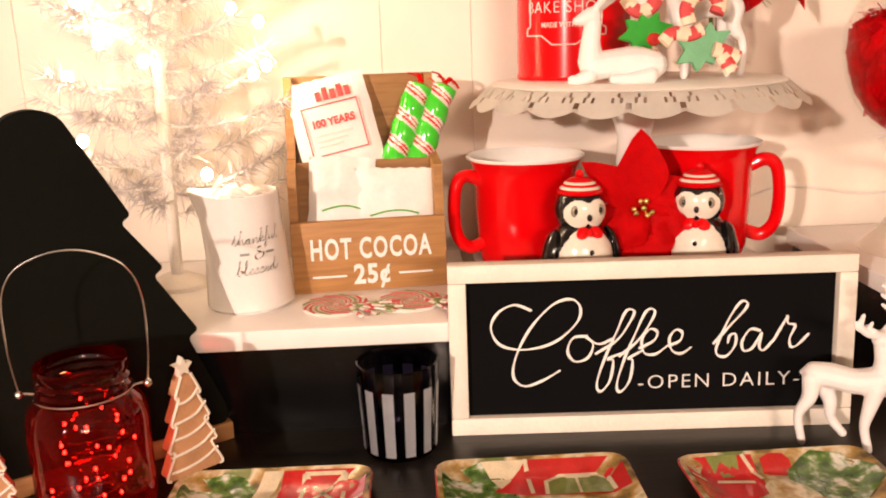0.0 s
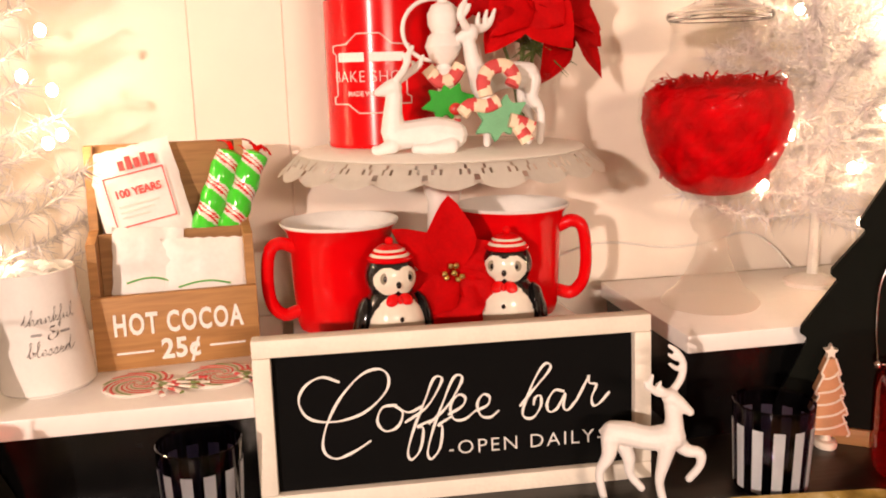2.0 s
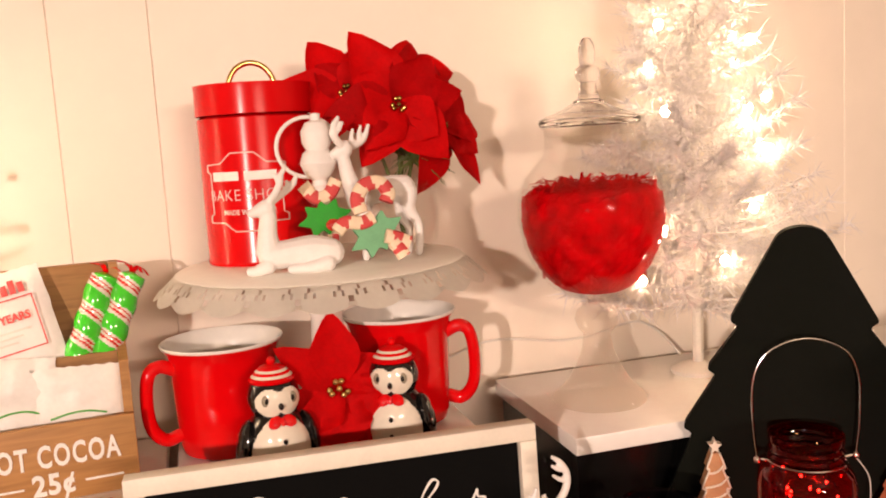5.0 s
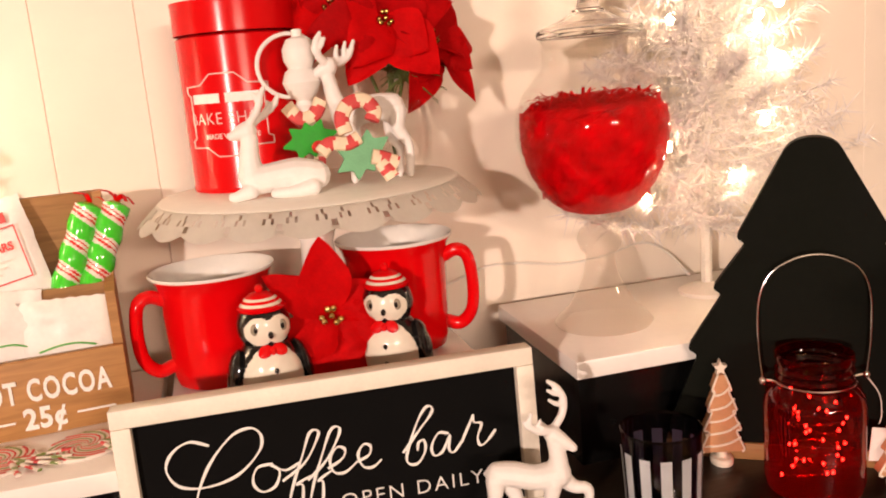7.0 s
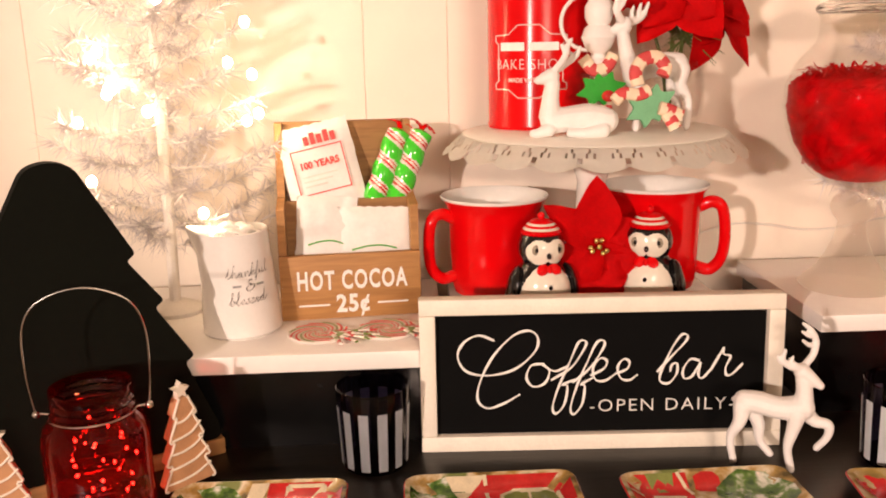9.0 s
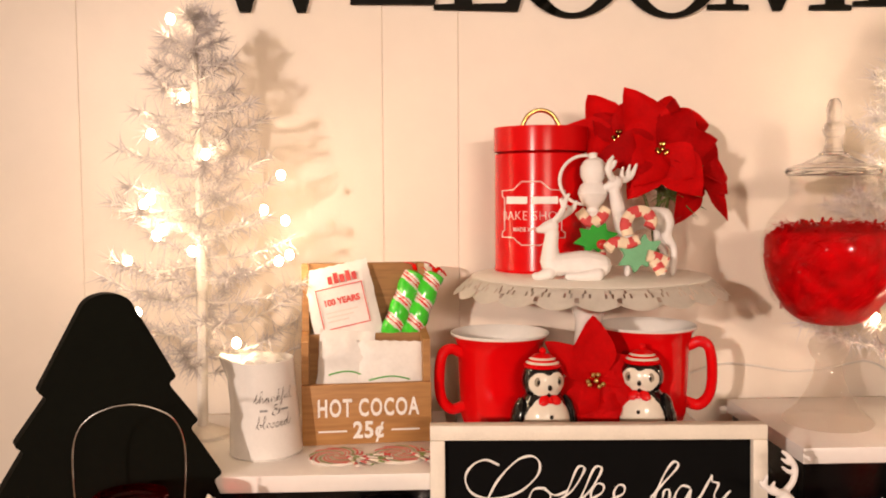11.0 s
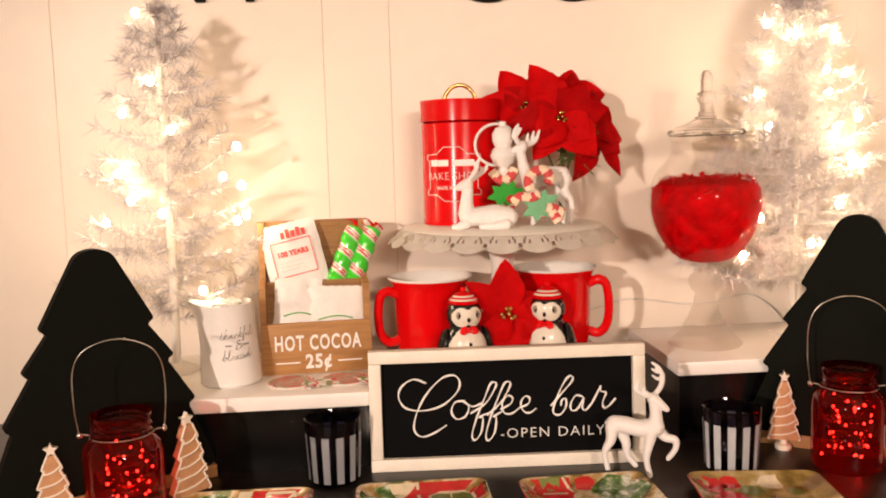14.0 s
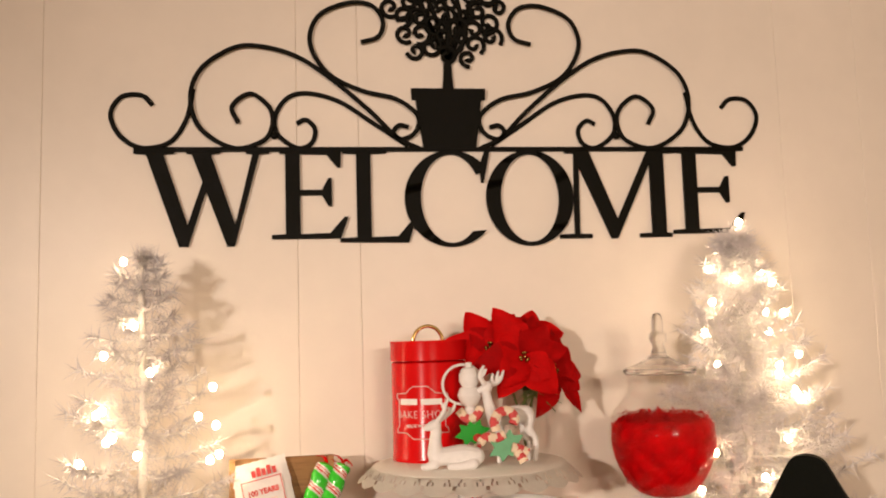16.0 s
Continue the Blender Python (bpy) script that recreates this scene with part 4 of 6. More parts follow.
low_flower = thing("poinsettia_pick", pose(0.238, 0.740, 1.0002), "red velvet poinsettia with gold berries between the mugs", "flower")
for way, l, w, d, tw in (((-0.05, -0.10, 1), 0.072, 0.047, 0.0, 0.05), ((-0.9, -0.1, 0.72), 0.070, 0.036, 0.05, 0.9), ((0.9, -0.1, 0.4), 0.055, 0.04, 0.2, -0.5), ((-0.6, -0.2, -0.55), 0.056, 0.05, 0.1, 0.9), ((0.35, -0.2, -0.8), 0.062, 0.066, 0.0, 0.1), ((0.75, -0.2, -0.35), 0.05, 0.04, 0.1, -0.4), ((-0.15, -0.25, -0.85), 0.062, 0.066, 0.0, -0.1)):
    thick_petal(low_flower, (0.0, -0.02, 0.064), way, l, w, d, twist=tw * 0.4, face=(-0.15, -1, 0.1))
for k in range(7):
    bm = bmesh.new()
    ball(bm, (0.009 * math.cos(k * 1.9) * (k > 0), -0.028, 0.064 + 0.007 * math.sin(k * 1.9) * (k > 0)), (0.0034, 0.0034, 0.0034), 8, 6)
    part("berry", bm, M_GOLD, low_flower, "gold berry")
bm = bmesh.new()
tube(bm, [(0, -0.004, 0.0), (0, -0.012, 0.04), (0, -0.02, 0.064)], 0.002, 6)
part("stem", bm, M_GREEN_LEAF, low_flower)

# ---- cake stand ----
SX, SY, SZ = 0.236, 0.743, 1.1765
stand = thing("cake_stand", pose(SX, SY, 1.0002), "white metal cake stand with a scalloped lace rim", "cake stand")
H = SZ - 1.0002
bm = bmesh.new()
lathe(bm, [(0, H - 0.003), (0.128, H - 0.003), (0.130, H - 0.0015), (0.128, H), (0, H)], 72)
part("plate", bm, M_STAND, stand)


def lace_radius(a):
    return 0.146 + 0.0035 * abs(math.cos(a * 11))


bm = bmesh.new()
NL = 396
rows = [(0.1285, -0.0016), (0.1315, -0.0032), (0.135, -0.0062), (0.139, -0.0100), (0.143, -0.0142), (1.0, -0.0255)]
lace = []
for r, dz in rows:
    ring = []
    for k in range(NL):
        a = 2 * math.pi * k / NL
        rr, zz = (r, H + dz) if r < 1 else (lace_radius(a), H - 0.0160 - 0.0050 * abs(math.cos(a * 11)))
        ring.append(bm.verts.new((rr * math.cos(a), rr * math.sin(a), zz)))
    lace.append(ring)
for j in range(5):
    for k in range(NL):
        ph = k % 18
        hole = (j == 2 and ph in (3, 6, 11, 14)) or (j == 3 and ph in (8, 9)) or (j == 1 and ph in (5, 12))
        if not hole:
            bm.faces.new((lace[j][k], lace[j][(k + 1) % NL], lace[j + 1][(k + 1) % NL], lace[j + 1][k]))
bmesh.ops.solidify(bm, geom=bm.faces[:], thickness=0.0012)
part("lace_rim", bm, M_STAND, stand, "scalloped rim pierced with small holes")
bm = bmesh.new()
lathe(bm, [(0, 0), (0.052, 0), (0.053, 0.004), (0.045, 0.008), (0.02, 0.018), (0.0155, 0.03), (0.0175, 0.05), (0.0135, 0.07), (0.016, 0.1), (0.0145, 0.125), (0.02, 0.145), (0.034, H - 0.004), (0.0, H - 0.0035)], 40)
part("pedestal", bm, M_WHITE_CER, stand)

# ---- red tin ----
tin = thing("canister", pose(0.1905, 0.797, SZ + 0.0002), "red enamel bake shop tin canister with brass lid handle", "canister")
TR = 0.0532
bm = bmesh.new()
lathe(bm, [(0, 0), (TR - 0.001, 0), (TR, 0.002), (TR, 0.004), (TR - 0.0006, 0.006), (TR - 0.0006, 0.133), (TR - 0.004, 0.135), (0, 0.135)], 64)
part("body", bm, M_RED_TIN, tin)
bm = bmesh.new()
lathe(bm, [(TR + 0.0002, 0.136), (TR + 0.0006, 0.1365), (TR + 0.0003, 0.159), (TR + 0.0006, 0.1635), (TR - 0.003, 0.162), (TR - 0.006, 0.160), (0, 0.160), (0, 0.1402), (TR + 0.0002, 0.1402)], 64)
lid = part("lid", bm, M_RED_TIN, tin)
bm = bmesh.new()
tube(bm, smooth_path([(-0.021, 0, 0.160), (-0.0195, 0, 0.170), (-0.012, 0, 0.180), (0, 0, 0.184), (0.012, 0, 0.180), (0.0195, 0, 0.170), (0.021, 0, 0.160)], 6), 0.0027, 10)
for s in (-1, 1):
    ball(bm, (s * 0.024, 0, 0.1612), (0.005, 0.004, 0.003), 10, 6)
part("lid_handle", bm, M_GOLD, lid, "arched brass handle")
LT = -20
bm = bmesh.new()
outline = [(-0.036, 0.028), (-0.036, 0.034), (-0.032, 0.036), (-0.032, 0.072), (-0.036, 0.074), (-0.036, 0.080), (-0.02, 0.081), (-0.010, 0.090), (0.010, 0.090), (0.02, 0.081), (0.036, 0.080), (0.036, 0.074), (0.032, 0.072), (0.032, 0.036), (0.036, 0.034), (0.036, 0.028), (0.02, 0.028), (0.010, 0.020), (-0.010, 0.020), (-0.02, 0.028)]
outline = [(x * 1.08, z + 0.012) for x, z in outline]
dense = []
for p, q in zip(outline, outline[1:] + outline[:1]):
    dense += [(p[0] + (q[0] - p[0]) * t / 5, 0.0, p[1] + (q[1] - p[1]) * t / 5) for t in range(5)]
tube(bm, dense, 0.0006, 5, closed=True)
part("label_border", wrap(bm, TR), M_PALE_PRINT, tin, "thin white printed border", at=pose(0, 0, 0, 0, 0, LT))
w = written("BAKE SHOP", 0.0145, 0.0003, stretch=0.92, spacing=1.1, bold=-0.0002)
for v in w.verts:
    v.co.z += 0.064
part("lettering", wrap(w, TR), M_PALE_PRINT, tin, "white printed capitals", at=pose(0, 0, 0, 0, 0, LT))
w = written("MADE WITH LOVE", 0.0062, 0.0003, stretch=0.95, bold=0.0001)
for v in w.verts:
    v.co.z += 0.049
    v.co.x += 0.003
part("lettering", wrap(w, TR), M_PALE_PRINT, tin, at=pose(0, 0, 0, 0, 0, LT))
for x0, x1 in ((-0.031, -0.004), (0.001, 0.030)):
    bm = bmesh.new()
    steps = [x0 + (x1 - x0) * k / 8 for k in range(9)]
    slab(bm, [(x, 0.0775) for x in steps] + [(x, 0.0855) for x in steps[::-1]], -0.0004, 0.0)
    part("name_bar", wrap(bm, TR), M_LETTER, tin, "white printed bar", at=pose(0, 0, 0, 0, 0, LT))


# ---- vase of poinsettias ----
vase = thing("flower_vase", pose(0.325, 0.790, SZ + 0.0002), "clear glass vase of red velvet poinsettias on the stand", "vase")
bm = bmesh.new()
lathe(bm, [(0, 0.001), (0.028, 0), (0.034, 0.006), (0.037, 0.03), (0.034, 0.06), (0.03, 0.082), (0.034, 0.092), (0.033, 0.092), (0.0285, 0.082), (0.0325, 0.06), (0.0355, 0.03), (0.0325, 0.008), (0, 0.005)], 40)
part("glass", bm, M_GLASS, vase)
for centre, aim, size, seed in (((-0.048, -0.012, 0.150), (-0.25, -0.85, 0.35), 0.066, 1), ((-0.006, -0.034, 0.136), (0.0, -0.95, 0.2), 0.074, 2), ((0.040, -0.006, 0.118), (0.5, -0.75, 0.15), 0.070, 3), ((0.010, 0.006, 0.165), (0.15, -0.65, 0.6), 0.058, 5)):
    flower_head(vase, centre, aim, size, seed, 6)
    bm = bmesh.new()
    tube(bm, smooth_path([(0.0, 0.0, 0.012), (centre[0] * 0.3, centre[1] * 0.3, 0.08), centre], 5), 0.0018, 6)
    part("stem", bm, M_GREEN_LEAF, vase)
rnd = random.Random(3)
bm = bmesh.new()
for k in range(70):
    a, b = rnd.uniform(0, 6.28), rnd.uniform(0.3, 1.0)
    root = Vector((0.01, -0.01, 0.085))
    tip = root + Vector((0.045 * math.cos(a) * b, -0.03 * abs(math.sin(a)) * b, rnd.uniform(-0.03, 0.035)))
    tube(bm, [root, (root + tip) / 2 + Vector((0, 0, 0.004)), tip], [0.0009, 0.0008, 0.0002], 4)
tagged(part("pine_sprig", bm, M_GREEN_LEAF, vase, "green pine needles"), kind="stuff")


# ---- reindeer figurines ----
def fused(bm, name, at, label, group):
    ob = part(name, bm, M_DEER, None, at=at)
    r = ob.modifiers.new("fuse", "REMESH")
    r.mode, r.voxel_size, r.use_smooth_shade = "VOXEL", 0.0010, True
    s = ob.modifiers.new("soften", "SMOOTH")
    s.factor, s.iterations = 0.5, 4
    return tagged(ob, label, "figurine", group)


def antler(bm, root, tips, r):
    main = [root] + tips
    limb(bm, main, [r] * len(main), 8, 3)
    for k, p in enumerate(main[1:], 1):
        p, q = Vector(p), Vector(main[k - 1])
        out = Vector(((p - q).z * (0.7 if k % 2 else -0.5), 0.001, abs((p - q).z) * 0.6 + 0.004))
        limb(bm, [p, p + out], [r * 0.9, r * 0.6], 8, 2)


S = 0.00040
bm = bmesh.new()
P = lambda x, z, y=0.0: ((x - 85) * S, y, (612 - z) * S)
limb(bm, [P(30, 462), P(60, 463), P(105, 470), P(150, 462)], [0.0098, 0.0104, 0.0102, 0.0112])
limb(bm, [P(150, 462), P(152, 425), P(146, 390)], [0.0098, 0.0072, 0.0062])
limb(bm, [P(143, 378), P(162, 392), P(183, 408)], [0.0072, 0.0058, 0.0036])
limb(bm, [P(132, 372, 0.004), P(118, 362, 0.008)], [0.003, 0.0022], 8)
limb(bm, [P(140, 368, -0.004), P(128, 356, -0.009)], [0.003, 0.0022], 8)
limb(bm, [P(26, 470, -0.004), P(22, 510, -0.005), P(4, 550, -0.005), P(14, 606, -0.005)], [0.0082, 0.006, 0.0038, 0.0034])
limb(bm, [P(40, 475, 0.006), P(62, 520, 0.007), P(66, 560, 0.007), P(90, 590, 0.007)], [0.008, 0.006, 0.0038, 0.0036])
limb(bm, [P(142, 475, -0.005), P(132, 520, -0.006), P(126, 560, -0.006), P(136, 606, -0.006)], [0.0075, 0.0055, 0.0038, 0.0036])
limb(bm, [P(158, 478, 0.005), P(180, 498, 0.006), P(206, 502, 0.006), P(206, 530, 0.006), P(186, 560, 0.006)], [0.0072, 0.0055, 0.0045, 0.0036, 0.0034])
limb(bm, [P(18, 455), P(6, 462)], [0.004, 0.0022], 8)
limb(bm, [P(148, 368, 0.003), P(164, 345, 0.008), P(168, 315, 0.010), P(156, 290, 0.009), P(140, 276, 0.007)], [0.0034, 0.0034, 0.0032, 0.0028, 0.0018], 8, 4)
limb(bm, [P(168, 325, 0.010), P(154, 322, 0.006), P(141, 311, 0.003)], [0.0026, 0.0023, 0.0016], 8)
limb(bm, [P(164, 304, 0.010), P(152, 302, 0.007), P(139, 293, 0.005)], [0.0026, 0.0022, 0.0016], 8)
limb(bm, [P(142, 368, -0.003), P(119, 363, -0.009), P(103, 346, -0.012), P(107, 324, -0.012)], [0.0034, 0.0032, 0.0029, 0.0018], 8, 4)
limb(bm, [P(108, 354, -0.011), P(98, 350, -0.013), P(93, 338, -0.014)], [0.0026, 0.0022, 0.0016], 8)
limb(bm, [P(120, 362, -0.009), P(119, 350, -0.009), P(124, 340, -0.009)], [0.0024, 0.002, 0.0015], 8)
fused(bm, "reindeer_figurine", pose(0.354, 0.561, 0.9015, 0, 0, -24) @ Matrix.Scale(0.96, 4), "white matte prancing reindeer figurine on the sideboard", "white reindeer")

S2 = 0.000335
bm = bmesh.new()
P = lambda x, z, y=0.0: ((x - 590) * S2, y, (672 - z) * S2)
limb(bm, [P(505, 515), P(540, 495), P(600, 485), P(655, 490)], [0.0125, 0.0118, 0.0118, 0.013])
limb(bm, [P(498, 510), P(475, 450), P(462, 395)], [0.0115, 0.0085, 0.0072])
limb(bm, [P(470, 372), P(450, 380), P(428, 386)], [0.0085, 0.007, 0.004])
limb(bm, [P(478, 365, 0.004), P(500, 352, 0.01)], [0.0038, 0.0026], 8)
limb(bm, [P(665, 500, -0.006), P(662, 545, -0.007), P(692, 590, -0.007), P(688, 662, -0.007)], [0.0098, 0.0075, 0.0045, 0.0044])
limb(bm, [P(650, 500, 0.008), P(646, 560, 0.009), P(668, 600, 0.009), P(662, 664, 0.009)], [0.0095, 0.007, 0.0045, 0.0044])
limb(bm, [P(510, 530, -0.006), P(520, 580, -0.007), P(512, 664, -0.007)], [0.0085, 0.0055, 0.0044])
limb(bm, [P(520, 530, 0.008), P(538, 590, 0.009), P(530, 664, 0.009)], [0.0085, 0.0055, 0.0044])
limb(bm, [P(458, 362, -0.004), P(438, 340, -0.010), P(434, 312, -0.012), P(450, 288, -0.012)], [0.0044, 0.0042, 0.0038, 0.0022], 8, 4)
limb(bm, [P(436, 326, -0.011), P(450, 318, -0.012), P(462, 302, -0.012)], [0.0034, 0.003, 0.002], 8)
limb(bm, [P(440, 342, -0.010), P(428, 334, -0.012), P(424, 322, -0.012)], [0.0032, 0.0028, 0.002], 8)
limb(bm, [P(472, 362, 0.003), P(505, 362, 0.010), P(538, 346, 0.014), P(556, 312, 0.014)], [0.0044, 0.0042, 0.0038, 0.0022], 8, 4)
limb(bm, [P(500, 362, 0.009), P(497, 342, 0.010), P(502, 322, 0.010)], [0.0034, 0.003, 0.002], 8)
limb(bm, [P(524, 356, 0.012), P(523, 335, 0.013), P(530, 314, 0.013)], [0.0034, 0.003, 0.002], 8)
fused(bm, "reindeer_figurine", pose(0.294, 0.722, SZ + 0.0012, 0, 0, -4) @ Matrix.Diagonal((0.82, 0.88, 0.98, 1)), "white matte standing reindeer figurine on the cake stand", "white reindeer")

bm = bmesh.new()
P = lambda x, z, y=0.0: ((x - 345) * S2, y, (712 - z) * S2)
limb(bm, [P(275, 665), P(340, 658), P(400, 655), P(455, 665)], [0.0145, 0.0152, 0.0165, 0.0150])
limb(bm, [P(268, 650), P(268, 590), P(275, 535)], [0.0135, 0.0098, 0.0085])
limb(bm, [P(272, 512), P(250, 518), P(226, 526)], [0.0095, 0.0078, 0.0045])
limb(bm, [P(280, 500, 0.004), P(300, 485, 0.012)], [0.004, 0.0028], 8)
limb(bm, [P(262, 690, -0.008), P(225, 702, -0.01), P(208, 702, -0.01)], [0.0085, 0.0056, 0.0048])
limb(bm, [P(440, 695, -0.012), P(390, 702, -0.016), P(330, 702, -0.016)], [0.009, 0.0062, 0.005])
limb(bm, [P(440, 695, 0.012), P(390, 702, 0.014), P(340, 702, 0.014)], [0.009, 0.0062, 0.005])
antler(bm, P(280, 490, -0.003), [P(302, 462, -0.008), P(314, 436, -0.01), P(318, 415, -0.008)], 0.0038)
antler(bm, P(288, 495, 0.003), [P(325, 470, 0.008), P(346, 456, 0.012), P(360, 440, 0.012)], 0.0038)
fused(bm, "reindeer_figurine", pose(0.206, 0.690, SZ + 0.0016, 0, 0, -3) @ Matrix.Diagonal((0.82, 0.85, 0.80, 1)), "white matte lying reindeer figurine on the cake stand", "white reindeer")


# ---- candy cane cookies and ornament ----
def cane(parent, pts, r=0.0056):
    bm = bmesh.new()
    path = smooth_path(pts, 6)
    n0 = len(path)
    tube(bm, path, r, 10, flat=0.7, up=(0, 1, 0))
    for f in bm.faces:
        c = f.calc_center_median()
        k = min(range(n0), key=lambda i: (path[i] - c).length_squared)
        f.material_index = (k // 4) % 2
    part("cane", bm, [M_CANE_CREAM, M_CANE_RED], parent, "red and cream striped cane")


def leaf_plate(parent, cx, cz, r, material, points=9, y=-0.002, turn=0.0):
    bm = bmesh.new()
    out = []
    for k in range(points * 2):
        a = math.pi * k / points + turn
        rr = r * (1.0 if k % 2 == 0 else 0.62) * (1 + 0.22 * math.cos(2 * (a - turn)))
        out.append((cx + rr * math.cos(a), cz + rr * math.sin(a)))
    slab(bm, rounded(out, 0.002, 2), y - 0.0025, y + 0.0025)
    part("holly_leaf", bm, material, parent, "scalloped holly leaf")


cookie = thing("candy_cane_ornament", pose(0.274, 0.668, SZ + 0.0003, -12, 0, 0), "sage leaf and striped candy cane clay ornament", "ornament", "candy cane ornaments")
cane(cookie, [(-0.012, -0.003, 0.046), (-0.014, -0.003, 0.058), (-0.007, -0.003, 0.069), (0.006, -0.003, 0.071), (0.013, -0.003, 0.062), (0.010, -0.003, 0.054)], 0.0062)
cane(cookie, [(-0.034, -0.003, 0.032), (-0.026, -0.003, 0.039), (-0.012, -0.003, 0.038), (-0.002, -0.003, 0.042)], 0.0058)
leaf_plate(cookie, 0.000, 0.028, 0.0215, M_SAGE, 8, 0.001, 0.5)
cane(cookie, [(0.006, -0.006, 0.025), (0.016, -0.006, 0.022), (0.026, -0.006, 0.017)], 0.0062)
cane(cookie, [(0.012, -0.007, 0.02), (0.017, -0.007, 0.012), (0.020, -0.007, 0.006)], 0.0062)
cookie2 = thing("candy_cane_ornament", pose(0.248, 0.712, SZ + 0.0003, -10, 0, 0), "bright green leaf and candy cane clay ornament", "ornament", "candy cane ornaments")
leaf_plate(cookie2, -0.010, 0.041, 0.0205, M_HOLLY, 8, 0.0, 0.2)
cane(cookie2, [(-0.026, 0.004, 0.072), (-0.016, 0.004, 0.060), (-0.004, 0.004, 0.062), (0.004, 0.004, 0.074)], 0.0062)
cane(cookie2, [(-0.006, 0.004, 0.004), (-0.004, 0.004, 0.02), (-0.002, 0.004, 0.04)], 0.005)
bm = bmesh.new()
ball(bm, (-0.004, -0.005, 0.034), (0.0065, 0.0045, 0.0055), 12, 8)
part("holly_berry", bm, M_CANDY_RED, cookie2)
finial = thing("finial_ornament", pose(0.238, 0.734, SZ + 0.0002) @ Matrix.Diagonal((1, 1, 0.965, 1)), "white stacked-bead finial with a ring handle", "ornament")
bm = bmesh.new()
lathe(bm, [(0, 0), (0.012, 0), (0.012, 0.003), (0.0035, 0.006), (0.0035, 0.058), (0.006, 0.066), (0.008, 0.072), (0.0062, 0.076), (0.0125, 0.082), (0.0165, 0.092), (0.0135, 0.101), (0.010, 0.104), (0.0135, 0.111), (0.0138, 0.121), (0.0095, 0.129), (0.0045, 0.131), (0.0045, 0.137), (0, 0.138)], 28)
part("post", bm, M_DEER, finial)
bm = bmesh.new()
tube(bm, [(-0.008 + 0.0275 * math.cos(a * math.pi / 18), 0.004, 0.107 + 0.0275 * math.sin(a * math.pi / 18)) for a in range(36)], 0.0019, 8, closed=True)
part("ring", bm, M_DEER, finial)


# ---- apothecary jar ----
jar = thing("apothecary_jar", pose(0.512, 0.752, 1.0042), "clear glass lidded apothecary jar filled with red shreds", "jar")
bm = bmesh.new()
foot = [(0, 0.003), (0.047, 0.0), (0.049, 0.003), (0.045, 0.008), (0.033, 0.019), (0.023, 0.036), (0.0165, 0.052), (0.0145, 0.064), (0.0135, 0.070), (0.0195, 0.077), (0.0225, 0.086), (0.0195, 0.094), (0.013, 0.099), (0.015, 0.103)]
shell = [(0.028, 0.110), (0.046, 0.121), (0.061, 0.140), (0.0705, 0.163), (0.0755, 0.188), (0.0745, 0.210), (0.066, 0.231), (0.053, 0.246), (0.0465, 0.254), (0.0455, 0.262), (0.0455, 0.276), (0.0475, 0.279)]
lathe(bm, foot + [(0.0, 0.1055)], 56)
part("foot", bm, M_TURNED_GLASS, jar, "solid turned glass foot")
bm = bmesh.new()
lathe(bm, [(0.0, 0.106), (0.014, 0.1065)] + shell + [(0.046, 0.2795), (0.0438, 0.276), (0.0438, 0.270)], 56)
part("bowl", bm, M_GLASS, jar)
bm = bmesh.new()
lid_outside = [(0.0475, 0.2798), (0.0495, 0.2812), (0.0505, 0.2845), (0.0490, 0.2880), (0.0430, 0.2905), (0.0300, 0.2950), (0.0205, 0.3000), (0.0150, 0.3030), (0.0155, 0.3045), (0.0110, 0.3060), (0.0112, 0.3085), (0, 0.3087)]
lid_inside = [(0, 0.3050), (0.009, 0.3030), (0.0185, 0.2975), (0.028, 0.2925), (0.0415, 0.2880), (0.0455, 0.2850)]
lathe(bm, lid_outside + lid_inside, 48, close=True)
jar_lid = part("lid", bm, M_SOLID_GLASS, jar, "domed clear glass lid")
bm = bmesh.new()
lathe(bm, [(0, 0.309), (0.0105, 0.309), (0.0085, 0.316), (0.0082, 0.322), (0.0105, 0.3245), (0.0125, 0.330), (0.0112, 0.336), (0.0072, 0.339), (0.0078, 0.345), (0.0082, 0.352), (0.0068, 0.360), (0.004, 0.3645), (0, 0.3655)], 40)
part("knob", bm, M_SOLID_GLASS, jar_lid, "tall turned glass knob")
bm = bmesh.new()


def lumpy(r, z, a):
    w = noise.noise(Vector((r * math.cos(a), r * math.sin(a), z)) * 150) + 0.7 * noise.noise(Vector((r * math.cos(a), r * math.sin(a), z)) * 320)
    return max(r - 0.0012 + 0.0022 * w, 0.0005), z + (0.005 * w if z > 0.225 else 0)


